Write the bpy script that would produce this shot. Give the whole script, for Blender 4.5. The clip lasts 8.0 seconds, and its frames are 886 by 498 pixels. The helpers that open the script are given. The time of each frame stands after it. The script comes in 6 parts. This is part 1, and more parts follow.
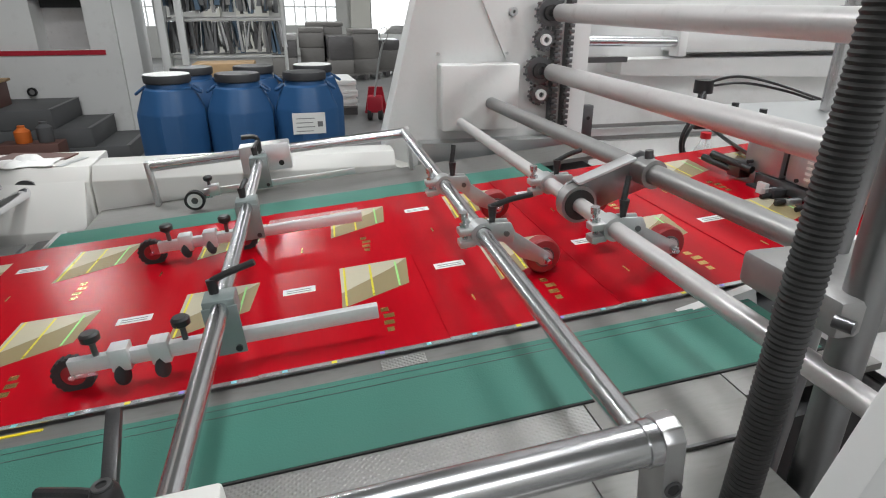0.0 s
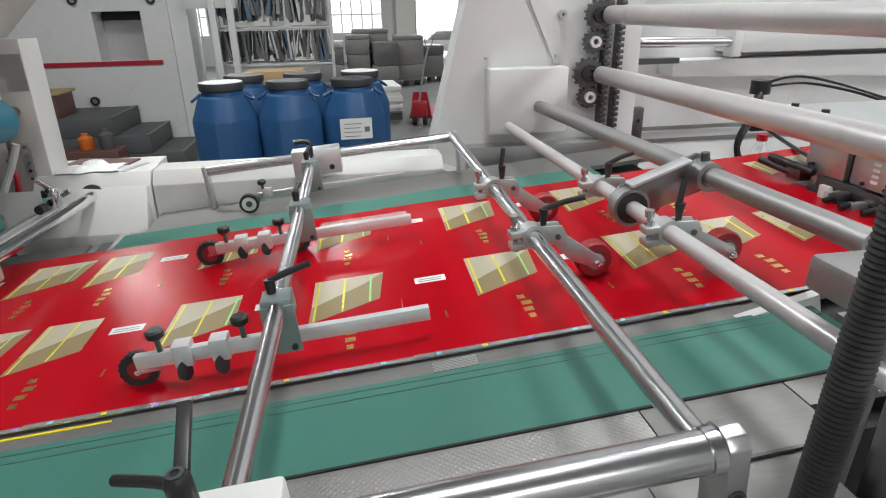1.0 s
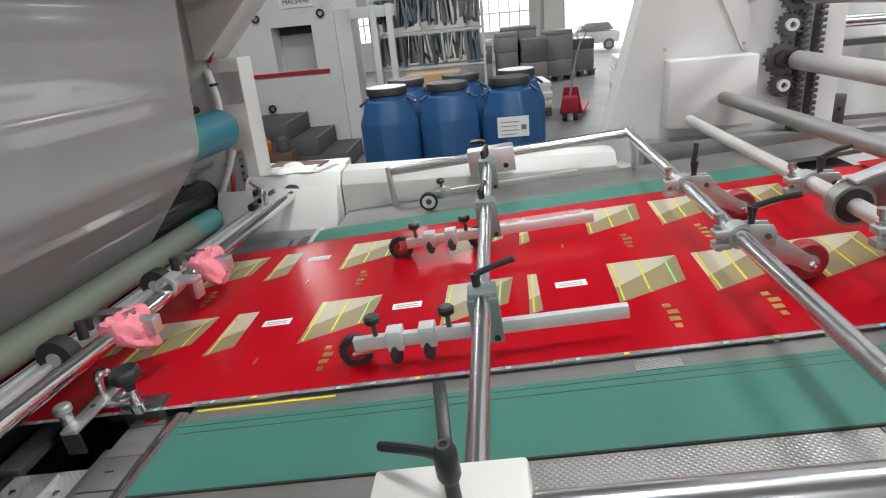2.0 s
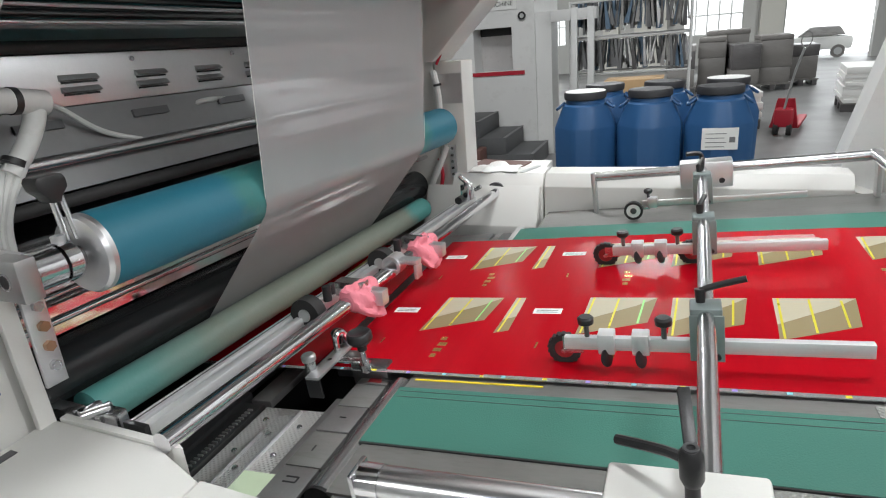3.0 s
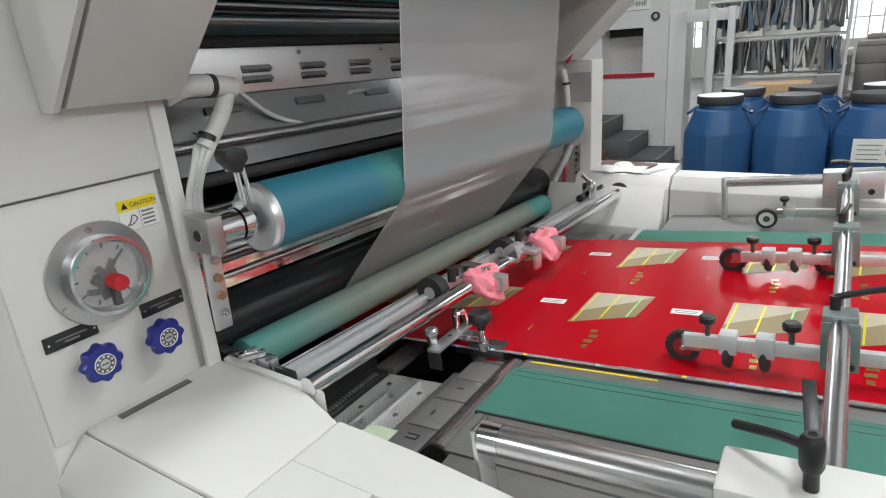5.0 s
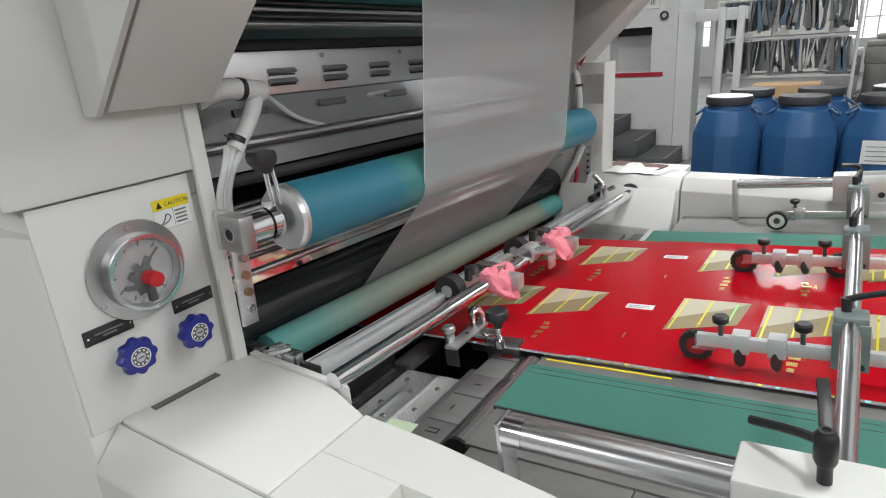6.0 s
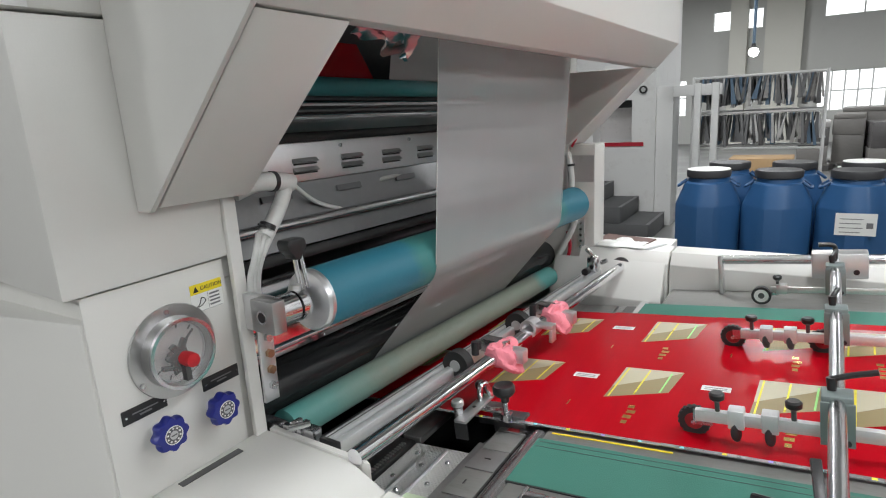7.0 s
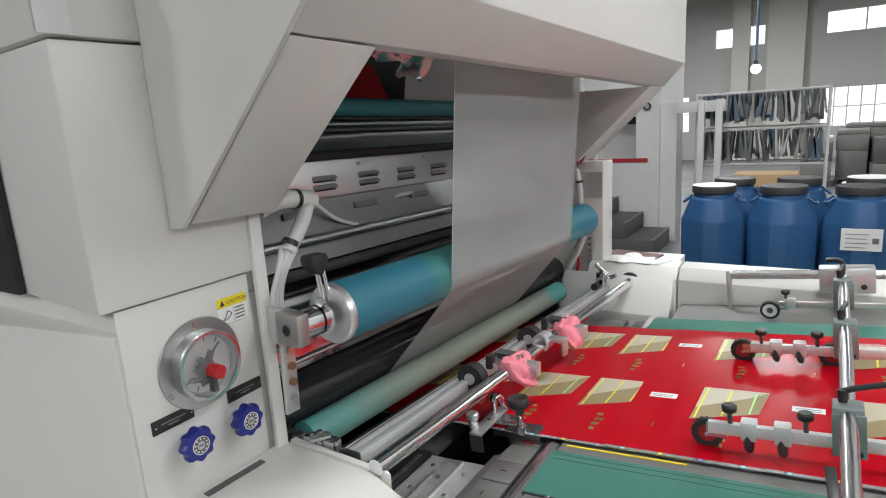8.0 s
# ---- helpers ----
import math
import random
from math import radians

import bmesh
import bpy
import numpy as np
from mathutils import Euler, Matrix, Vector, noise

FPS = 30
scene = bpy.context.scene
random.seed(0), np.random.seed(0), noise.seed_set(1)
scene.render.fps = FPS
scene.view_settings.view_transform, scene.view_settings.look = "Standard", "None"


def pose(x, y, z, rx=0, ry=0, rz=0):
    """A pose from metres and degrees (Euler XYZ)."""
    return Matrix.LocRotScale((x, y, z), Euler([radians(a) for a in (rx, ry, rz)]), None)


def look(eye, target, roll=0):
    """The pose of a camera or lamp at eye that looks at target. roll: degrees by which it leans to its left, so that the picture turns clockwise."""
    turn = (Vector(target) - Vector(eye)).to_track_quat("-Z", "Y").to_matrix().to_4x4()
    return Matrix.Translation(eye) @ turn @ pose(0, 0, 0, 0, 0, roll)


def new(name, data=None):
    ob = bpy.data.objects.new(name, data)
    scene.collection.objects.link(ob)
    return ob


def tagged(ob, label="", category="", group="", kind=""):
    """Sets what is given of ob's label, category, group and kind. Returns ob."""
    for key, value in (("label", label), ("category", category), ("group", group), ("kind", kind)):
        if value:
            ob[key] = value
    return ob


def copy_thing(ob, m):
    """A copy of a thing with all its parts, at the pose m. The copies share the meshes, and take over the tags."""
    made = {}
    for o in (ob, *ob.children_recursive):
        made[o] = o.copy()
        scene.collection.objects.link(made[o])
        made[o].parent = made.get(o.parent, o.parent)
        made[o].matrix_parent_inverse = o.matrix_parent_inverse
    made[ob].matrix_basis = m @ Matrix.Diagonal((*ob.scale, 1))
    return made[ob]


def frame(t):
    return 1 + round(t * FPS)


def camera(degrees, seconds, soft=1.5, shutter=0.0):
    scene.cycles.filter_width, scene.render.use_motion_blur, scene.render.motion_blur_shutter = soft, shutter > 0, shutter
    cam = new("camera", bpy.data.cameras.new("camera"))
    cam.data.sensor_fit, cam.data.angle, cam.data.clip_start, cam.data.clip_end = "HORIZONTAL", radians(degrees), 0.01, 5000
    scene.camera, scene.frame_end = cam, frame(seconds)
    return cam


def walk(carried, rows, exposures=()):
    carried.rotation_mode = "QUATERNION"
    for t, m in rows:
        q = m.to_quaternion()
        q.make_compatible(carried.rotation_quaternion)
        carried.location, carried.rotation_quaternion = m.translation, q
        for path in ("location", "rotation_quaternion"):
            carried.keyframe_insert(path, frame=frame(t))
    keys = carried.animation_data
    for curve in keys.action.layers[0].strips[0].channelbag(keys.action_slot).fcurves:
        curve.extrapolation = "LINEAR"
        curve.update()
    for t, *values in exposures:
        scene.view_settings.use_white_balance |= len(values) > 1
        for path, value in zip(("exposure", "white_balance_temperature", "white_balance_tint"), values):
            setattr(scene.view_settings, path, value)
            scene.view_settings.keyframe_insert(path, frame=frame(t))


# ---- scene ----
cam = camera(73.5, 8.0, soft=1.1)
PATH = [
    (0, (0.116, 0.162, 1.463), (0.541, 1.959, 0.695), 0.2),
    (0.5, (0.119, 0.164, 1.462), (0.511, 1.971, 0.7), -0.1),
    (1, (0.103, 0.16, 1.462), (0.389, 1.991, 0.709), -1.1),
    (1.5, (0.06, 0.163, 1.462), (0.16, 2.018, 0.721), -2.8),
    (1.7, (0.049, 0.153, 1.47), (0.029, 2.011, 0.73), -4.0),
    (2.8, (-0.047, 0.12, 1.479), (-0.648, 1.893, 0.775), -6.0),
    (3, (-0.047, 0.085, 1.493), (-0.774, 1.819, 0.81), -5.1),
    (3.5, (-0.031, 0.042, 1.497), (-0.967, 1.683, 0.841), -5.5),
    (4, (-0.037, 0.037, 1.49), (-1.028, 1.649, 0.842), -5.3),
    (4.5, (-0.041, 0.027, 1.49), (-1.076, 1.612, 0.846), -5.1),
    (6, (-0.051, -0.014, 1.505), (-1.116, 1.545, 0.845), -4.3),
    (6.5, (-0.055, -0.053, 1.548), (-1.093, 1.56, 0.982), -3.6),
    (7, (-0.058, -0.085, 1.562), (-1.1, 1.556, 1.092), -3.5),
    (7.5, (-0.065, -0.106, 1.564), (-1.121, 1.536, 1.13), -3.6),
    (8, (-0.063, -0.12, 1.569), (-1.119, 1.526, 1.151), -3.6),
]
walk(cam, [(t, look(eye, target, roll)) for t, eye, target, roll in PATH], exposures=[(0.0, -0.2), (1.5, -0.1), (3.0, 0.02), (8.0, 0.02)])


# ---- world and large lights ----
world = bpy.data.worlds.new("sky")
scene.world = world
world.use_nodes = True
wn = world.node_tree.nodes
sky = wn.new("ShaderNodeTexSky")
sky.sky_type, sky.sun_disc, sky.sun_elevation, sky.sun_rotation = "NISHITA", False, radians(50), radians(160)
wn["Background"].inputs["Strength"].default_value = 0.12
world.node_tree.links.new(sky.outputs[0], wn["Background"].inputs["Color"])


# ---- materials ----
def mat(name, color, rough=0.5, metal=0.0, vary=0.06, scale=6.0, bump=0.0, bump_scale=60.0, spec=0.5, stretch=(1, 1, 1), rough_vary=0.08, coat=0.0, dirt=0.0, dirt_color=(0.12, 0.1, 0.08)):
    """A surface with variation at two scales, uneven gloss, faint relief and stains."""
    m = bpy.data.materials.new(name)
    m.use_nodes = True
    nt = m.node_tree
    n, l = nt.nodes, nt.links
    b = n["Principled BSDF"]
    co = n.new("ShaderNodeTexCoord")
    mp = n.new("ShaderNodeMapping")
    mp.inputs["Scale"].default_value = stretch
    l.new(co.outputs["Object"], mp.inputs["Vector"])
    big, fine = n.new("ShaderNodeTexNoise"), n.new("ShaderNodeTexNoise")
    big.inputs["Scale"].default_value, big.inputs["Detail"].default_value = scale, 5
    fine.inputs["Scale"].default_value, fine.inputs["Detail"].default_value = bump_scale, 3
    l.new(mp.outputs[0], big.inputs["Vector"])
    l.new(mp.outputs[0], fine.inputs["Vector"])
    mix = n.new("ShaderNodeMix")
    mix.data_type = "RGBA"
    mix.inputs[6].default_value = (*[c * (1 - vary) for c in color], 1)
    mix.inputs[7].default_value = (*[min(1, c * (1 + vary)) for c in color], 1)
    add = n.new("ShaderNodeMath")
    add.operation = "MULTIPLY_ADD"
    add.inputs[1].default_value, add.inputs[2].default_value = 0.35, 0.0
    l.new(fine.outputs[0], add.inputs[0])
    add2 = n.new("ShaderNodeMath")
    add2.operation = "MULTIPLY_ADD"
    add2.inputs[1].default_value = 0.65
    l.new(big.outputs[0], add2.inputs[0])
    l.new(add.outputs[0], add2.inputs[2])
    l.new(add2.outputs[0], mix.inputs[0])
    out = mix.outputs[2]
    if dirt:
        st = n.new("ShaderNodeTexNoise")
        st.inputs["Scale"].default_value, st.inputs["Detail"].default_value, st.inputs["Roughness"].default_value = scale * 2.3, 8, 0.7
        l.new(mp.outputs[0], st.inputs["Vector"])
        rmp = n.new("ShaderNodeMapRange")
        rmp.inputs[1].default_value, rmp.inputs[2].default_value, rmp.inputs[4].default_value = 0.55, 0.8, dirt
        l.new(st.outputs[0], rmp.inputs[0])
        dm = n.new("ShaderNodeMix")
        dm.data_type = "RGBA"
        dm.inputs[7].default_value = (*dirt_color, 1)
        l.new(rmp.outputs[0], dm.inputs[0])
        l.new(out, dm.inputs[6])
        out = dm.outputs[2]
    l.new(out, b.inputs["Base Color"])
    rr = n.new("ShaderNodeMapRange")
    rr.inputs[3].default_value, rr.inputs[4].default_value = max(0.02, rough - rough_vary), min(1, rough + rough_vary)
    l.new(big.outputs[0], rr.inputs[0])
    l.new(rr.outputs[0], b.inputs["Roughness"])
    b.inputs["Metallic"].default_value = metal
    b.inputs["Specular IOR Level"].default_value = spec
    b.inputs["Coat Weight"].default_value = coat
    if bump:
        bp = n.new("ShaderNodeBump")
        bp.inputs["Strength"].default_value, bp.inputs["Distance"].default_value = bump, 0.002
        l.new(fine.outputs[0], bp.inputs["Height"])
        l.new(bp.outputs[0], b.inputs["Normal"])
    return m


def dimpled(name, color, pitch, rough, depth):
    """Steel with a staggered grid of small pressed dots."""
    m = mat(name, color, rough, 0.9, 0.12, 8, dirt=0.25)
    nt = m.node_tree
    n, l = nt.nodes, nt.links
    co = n.new("ShaderNodeTexCoord")
    mp = n.new("ShaderNodeMapping")
    mp.inputs["Scale"].default_value = (1 / pitch, 1 / pitch, 1)
    mp.inputs["Rotation"].default_value = (0, 0, radians(45))
    l.new(co.outputs["Object"], mp.inputs["Vector"])
    v = n.new("ShaderNodeTexVoronoi")
    v.voronoi_dimensions, v.inputs["Randomness"].default_value, v.inputs["Scale"].default_value = "2D", 0.0, 1.0
    l.new(mp.outputs[0], v.inputs["Vector"])
    r = n.new("ShaderNodeMapRange")
    r.inputs[1].default_value, r.inputs[2].default_value, r.inputs[3].default_value, r.inputs[4].default_value = 0.15, 0.42, 1, 0
    l.new(v.outputs[0], r.inputs[0])
    bp = n.new("ShaderNodeBump")
    bp.inputs["Strength"].default_value, bp.inputs["Distance"].default_value = 0.9, depth
    l.new(r.outputs[0], bp.inputs["Height"])
    l.new(bp.outputs[0], n["Principled BSDF"].inputs["Normal"])
    return m


PAINT = mat("cream_white_paint", (0.66, 0.65, 0.62), 0.38, 0, 0.03, 2.5, 0.06, 350, dirt=0.1, dirt_color=(0.4, 0.38, 0.34))
PAINT_OLD = mat("worn_white_paint", (0.7, 0.7, 0.69), 0.45, 0, 0.05, 3, 0.05, 120, dirt=0.3, dirt_color=(0.35, 0.33, 0.3))
SEAM = mat("dark_seam", (0.03, 0.03, 0.03), 0.8)
CHROME = mat("polished_chrome", (0.74, 0.74, 0.76), 0.13, 1, 0.03, 6, rough_vary=0.03)
STEEL_SHEEN = mat("dark_reflective_steel", (0.27, 0.27, 0.275), 0.36, 1, 0.15, 4, 0.05, 60, rough_vary=0.08, dirt=0.3)
STEEL = mat("turned_steel", (0.6, 0.6, 0.61), 0.25, 1, 0.05, 5, rough_vary=0.04, dirt=0.05)
STEEL_DULL = mat("dull_sheet_steel", (0.34, 0.335, 0.33), 0.46, 0.85, 0.2, 5, 0.05, 150, rough_vary=0.1, dirt=0.35, dirt_color=(0.2, 0.18, 0.16))
TABLE_STEEL = mat("smudged_table_steel", (0.25, 0.245, 0.235), 0.5, 0.6, 0.25, 7, 0.08, 40, stretch=(1, 4, 1), rough_vary=0.12, dirt=0.5, dirt_color=(0.13, 0.115, 0.1))
MIRROR = mat("mirror_polished_steel", (0.78, 0.78, 0.79), 0.06, 1, 0.03, 6, rough_vary=0.02)
STEEL_BRIGHT = mat("scuffed_casing_steel", (0.4, 0.4, 0.405), 0.33, 1, 0.2, 4, 0.05, 60, rough_vary=0.12, dirt=0.3)
STEEL_SATIN = mat("satin_gauge_steel", (0.5, 0.5, 0.5), 0.33, 1, 0.06, 20, 0.04, 260)
STEEL_DARK = mat("oiled_dark_steel", (0.16, 0.16, 0.165), 0.35, 0.9, 0.2, 10, 0.08, 120, dirt=0.4)
ALU = mat("brushed_aluminium", (0.74, 0.74, 0.75), 0.34, 0.9, 0.06, 18, 0.04, 260, stretch=(1, 8, 8), dirt=0.1)
ZINC = mat("cast_zinc", (0.55, 0.56, 0.56), 0.38, 0.8, 0.1, 20, 0.15, 180)
GREYGREEN = mat("grey_green_bracket", (0.22, 0.26, 0.255), 0.42, 0.4, 0.1, 20, 0.1, 160)
ROLLER_GREY = mat("ground_grey_roller", (0.56, 0.54, 0.535), 0.34, 0.4, 0.12, 9, 0.05, 200, dirt=0.35)
BLACK = mat("black_plastic", (0.018, 0.018, 0.019), 0.38, 0, 0.2, 30, 0.1, 300)
BLACK_RUBBER = mat("black_rubber", (0.022, 0.021, 0.021), 0.65, 0, 0.2, 30, 0.2, 200)
# Near-black colour stands for the shade inside the laminator and under the table.
MACHINE_SHADE = mat("shaded_machine_interior", (0.02, 0.02, 0.022), 0.4, 0.2, 0.3, 6, dirt=0.3)
BELT = mat("green_belt", (0.045, 0.172, 0.134), 0.6, 0, 0.06, 7, 0.15, 400, dirt=0.15, dirt_color=(0.1, 0.2, 0.17))
TEAL = mat("teal_rubber_roller", (0.035, 0.25, 0.27), 0.42, 0, 0.08, 8, 0.06, 250, dirt=0.15, dirt_color=(0.12, 0.25, 0.26))
BLUE_DRUM = mat("blue_polythene", (0.022, 0.085, 0.21), 0.42, 0, 0.1, 5, 0.1, 90, dirt=0.2, dirt_color=(0.07, 0.12, 0.24))
LID_BLACK = mat("black_lid", (0.03, 0.03, 0.033), 0.5, 0, 0.2, 12, 0.1, 100)
BLUE_KNOB = mat("blue_knob_plastic", (0.012, 0.02, 0.2), 0.35, 0, 0.1, 20, 0.05, 200)
PAPER = mat("white_paper", (0.78, 0.78, 0.76), 0.7, 0, 0.04, 8, 0.05, 80)
RED = mat("red_plastic", (0.5, 0.012, 0.02), 0.4, 0, 0.1, 14)
RED_STRIPE = mat("red_stripe_paint", (0.42, 0.012, 0.03), 0.45, 0, 0.06, 4)
ALU_PROFILE = mat("pale_aluminium_profile", (0.7, 0.7, 0.7), 0.42, 0.6, 0.06, 18, 0.04, 260, stretch=(8, 1, 8), dirt=0.15)
PINK = mat("pink_cloth", (0.72, 0.22, 0.27), 0.85, 0, 0.12, 14, 0.5, 120)
WHITE_RUBBER = mat("white_wheel_hub", (0.72, 0.72, 0.7), 0.5)
RED_RUBBER = mat("red_rubber_wheel", (0.3, 0.018, 0.022), 0.45, 0, 0.1, 16, 0.1, 160)
YELLOW = mat("yellow_print", (0.78, 0.62, 0.02), 0.55, 0, 0.05, 10)
SHEET_RED = mat("red_laminated_sheet", (0.425, 0.0025, 0.010), 0.22, 0.0, 0.16, 5, 0.02, 30, spec=0.1, rough_vary=0.1, stretch=(7, 0.7, 1))
GOLD_LIGHT = mat("pale_gold_foil", (0.60, 0.55, 0.41), 0.4, 0.3, 0.12, 60, 0.1, 300, stretch=(1, 6, 1))
GOLD_DARK = mat("bronze_gold_foil", (0.34, 0.27, 0.14), 0.4, 0.3, 0.12, 60, 0.1, 300, stretch=(1, 6, 1))
GOLD_TEXT = mat("bright_gold_foil", (0.85, 0.5, 0.16), 0.25, 0.9, 0.2, 80)
SILVER_EDGE = mat("silver_foil_margin", (0.68, 0.7, 0.72), 0.24, 0.8, 0.25, 40, stretch=(1, 8, 1))
# Fixed colours that stand for the changing glints of holographic foil.
HOLO_YELLOW = mat("holographic_foil_yellow", (0.9, 0.8, 0.06), 0.3, 0.35, 0.1, 50)
HOLO_CYAN = mat("holographic_foil_cyan", (0.3, 0.78, 0.86), 0.3, 0.35, 0.1, 50)
HOLO_VIOLET = mat("holographic_foil_violet", (0.42, 0.34, 0.86), 0.3, 0.35, 0.1, 50)
HOLO_GREEN = mat("holographic_foil_green", (0.4, 0.86, 0.3), 0.3, 0.35, 0.1, 50)
CONCRETE = mat("worn_concrete_floor", (0.15, 0.15, 0.147), 0.4, 0, 0.2, 1.2, 0.15, 25, rough_vary=0.2, dirt=0.5, dirt_color=(0.1, 0.095, 0.09))
PLASTER = mat("grey_hall_plaster", (0.46, 0.46, 0.44), 0.8, 0, 0.06, 0.8, 0.1, 20, dirt=0.2, dirt_color=(0.3, 0.29, 0.27))
COLUMN = mat("pale_column_plaster", (0.56, 0.55, 0.5), 0.8, 0, 0.06, 1.2, 0.1, 20)
STEP_GREY = mat("dark_grey_steps", (0.085, 0.087, 0.09), 0.6, 0, 0.12, 5, 0.3, 90, dirt=0.3)
WOOD = mat("pale_pallet_wood", (0.42, 0.28, 0.15), 0.7, 0, 0.15, 6, 0.3, 60, stretch=(1, 6, 6), dirt=0.3)
CARDBOARD = mat("brown_cardboard", (0.4, 0.26, 0.13), 0.75, 0, 0.08, 6, 0.1, 60)
GREY_WRAP = mat("grey_wrapped_stack", (0.19, 0.18, 0.17), 0.4, 0.0, 0.16, 3.5, 0.3, 14, stretch=(1, 1, 4), dirt=0.3)
DARK_WRAP = mat("dark_wrapped_goods", (0.1, 0.095, 0.095), 0.3, 0.0, 0.3, 3.5, 0.4, 14, stretch=(1, 1, 4), dirt=0.3)
PALE_WRAP = mat("pale_wrapped_goods", (0.34, 0.33, 0.32), 0.28, 0.0, 0.2, 3.5, 0.4, 14, stretch=(1, 1, 4), dirt=0.3)
GREY_PLATE = mat("hanging_grey_sheet", (0.2, 0.2, 0.205), 0.45, 0.3, 0.3, 5, 0.1, 30)
BLUE_PLATE = mat("hanging_blue_sheet", (0.11, 0.17, 0.24), 0.45, 0.2, 0.3, 5, 0.1, 30)
CABLE_WHITE = mat("white_cable_sleeve", (0.62, 0.62, 0.6), 0.5, 0, 0.08, 20, 0.3, 80, dirt=0.2)
BROWN = mat("brown_tray", (0.12, 0.055, 0.045), 0.5, 0, 0.2, 10)
DIMPLE = dimpled("dimpled_steel_sheet", (0.38, 0.375, 0.36), 0.0054, 0.45, 0.0006)
PERFOR = dimpled("perforated_steel", (0.5, 0.495, 0.48), 0.0062, 0.32, -0.001)
PERFOR.node_tree.nodes["Principled BSDF"].inputs["Metallic"].default_value = 0.5


def glass(name, color, rough, clear, gloss_mix=0.12):
    """A thin pane or film: mostly clear, part diffuse haze, with gloss on top."""
    m = bpy.data.materials.new(name)
    m.use_nodes = True
    n, l = m.node_tree.nodes, m.node_tree.links
    b = n["Principled BSDF"]
    b.inputs["Base Color"].default_value, b.inputs["Roughness"].default_value = (*color, 1), rough
    tr = n.new("ShaderNodeBsdfTransparent")
    mx = n.new("ShaderNodeMixShader")
    nz = n.new("ShaderNodeTexNoise")
    nz.inputs["Scale"].default_value, nz.inputs["Detail"].default_value = 3.0, 4
    rg = n.new("ShaderNodeMapRange")
    rg.inputs[3].default_value, rg.inputs[4].default_value = 1 - clear - 0.05, 1 - clear + 0.05
    l.new(nz.outputs[0], rg.inputs[0])
    l.new(rg.outputs[0], mx.inputs[0])
    l.new(tr.outputs[0], mx.inputs[1])
    l.new(b.outputs[0], mx.inputs[2])
    l.new(mx.outputs[0], n["Material Output"].inputs["Surface"])
    return m


FILM = glass("hazy_laminating_film", (0.68, 0.685, 0.69), 0.15, 0.44)
FILM.node_tree.nodes["Principled BSDF"].inputs["IOR"].default_value = 1.9
BLACK_GLOSS = mat("polished_black_rubber", (0.02, 0.021, 0.022), 0.16, 0, 0.1, 6, 0.02, 120)
CLEAR = glass("clear_glass", (0.8, 0.82, 0.82), 0.06, 0.8)
CLEAR_BAR = glass("clear_acrylic", (0.8, 0.82, 0.82), 0.08, 0.9)
BOTTLE = glass("clear_bottle_plastic", (0.8, 0.83, 0.84), 0.12, 0.7)


def worn_middle(name, ends, middle, y0, y1, fade):
    """Rubber that is greyed by wear between y0 and y1."""
    m = mat(name, middle, 0.52, 0, 0.14, 9, 0.12, 200, dirt=0.4, dirt_color=(0.2, 0.19, 0.14))
    n, l = m.node_tree.nodes, m.node_tree.links
    b = n["Principled BSDF"]
    was = b.inputs["Base Color"].links[0].from_socket
    co, sp = n.new("ShaderNodeTexCoord"), n.new("ShaderNodeSeparateXYZ")
    nz, ad = n.new("ShaderNodeTexNoise"), n.new("ShaderNodeMath")
    nz.inputs["Scale"].default_value = 14
    ad.operation = "MULTIPLY_ADD"
    ad.inputs[1].default_value = 0.12
    l.new(co.outputs["Object"], sp.inputs[0])
    l.new(co.outputs["Object"], nz.inputs["Vector"])
    l.new(nz.outputs[0], ad.inputs[0])
    l.new(sp.outputs[1], ad.inputs[2])
    up, dn, mu, mx = n.new("ShaderNodeMapRange"), n.new("ShaderNodeMapRange"), n.new("ShaderNodeMath"), n.new("ShaderNodeMix")
    up.inputs[1].default_value, up.inputs[2].default_value = y0, y0 + fade
    dn.inputs[1].default_value, dn.inputs[2].default_value = y1 + 0.05, y1
    mu.operation = "MULTIPLY"
    mx.data_type = "RGBA"
    mx.inputs[6].default_value = (*ends, 1)
    for r, k in ((up, 0), (dn, 1)):
        l.new(ad.outputs[0], r.inputs[0])
        l.new(r.outputs[0], mu.inputs[k])
    l.new(mu.outputs[0], mx.inputs[0])
    l.new(was, mx.inputs[7])
    l.new(mx.outputs[2], b.inputs["Base Color"])
    return m


NIP_RUBBER = worn_middle("worn_nip_rubber", (0.075, 0.27, 0.25), (0.19, 0.215, 0.175), 0.62, 1.62, 0.3)


ROLL_RUBBER = worn_middle("worn_blue_roller_rubber", (0.022, 0.165, 0.235), (0.04, 0.2, 0.195), 0.82, 1.5, 0.05)


def glow(name, color, strength):
    m = bpy.data.materials.new(name)
    m.use_nodes = True
    b = m.node_tree.nodes["Principled BSDF"]
    b.inputs["Base Color"].default_value = (*color, 1)
    b.inputs["Emission Color"].default_value = (*color, 1)
    b.inputs["Emission Strength"].default_value = strength
    return m


DAYLIGHT = glow("bright_day_outside", (0.95, 0.98, 1.0), 2.4)
BULB = glow("lamp_glow", (1.0, 0.97, 0.92), 30.0)


# ---- mesh helpers ----
BEVELLED = set()


def B():
    b = bmesh.new()
    BEVELLED.discard(id(b))
    return b


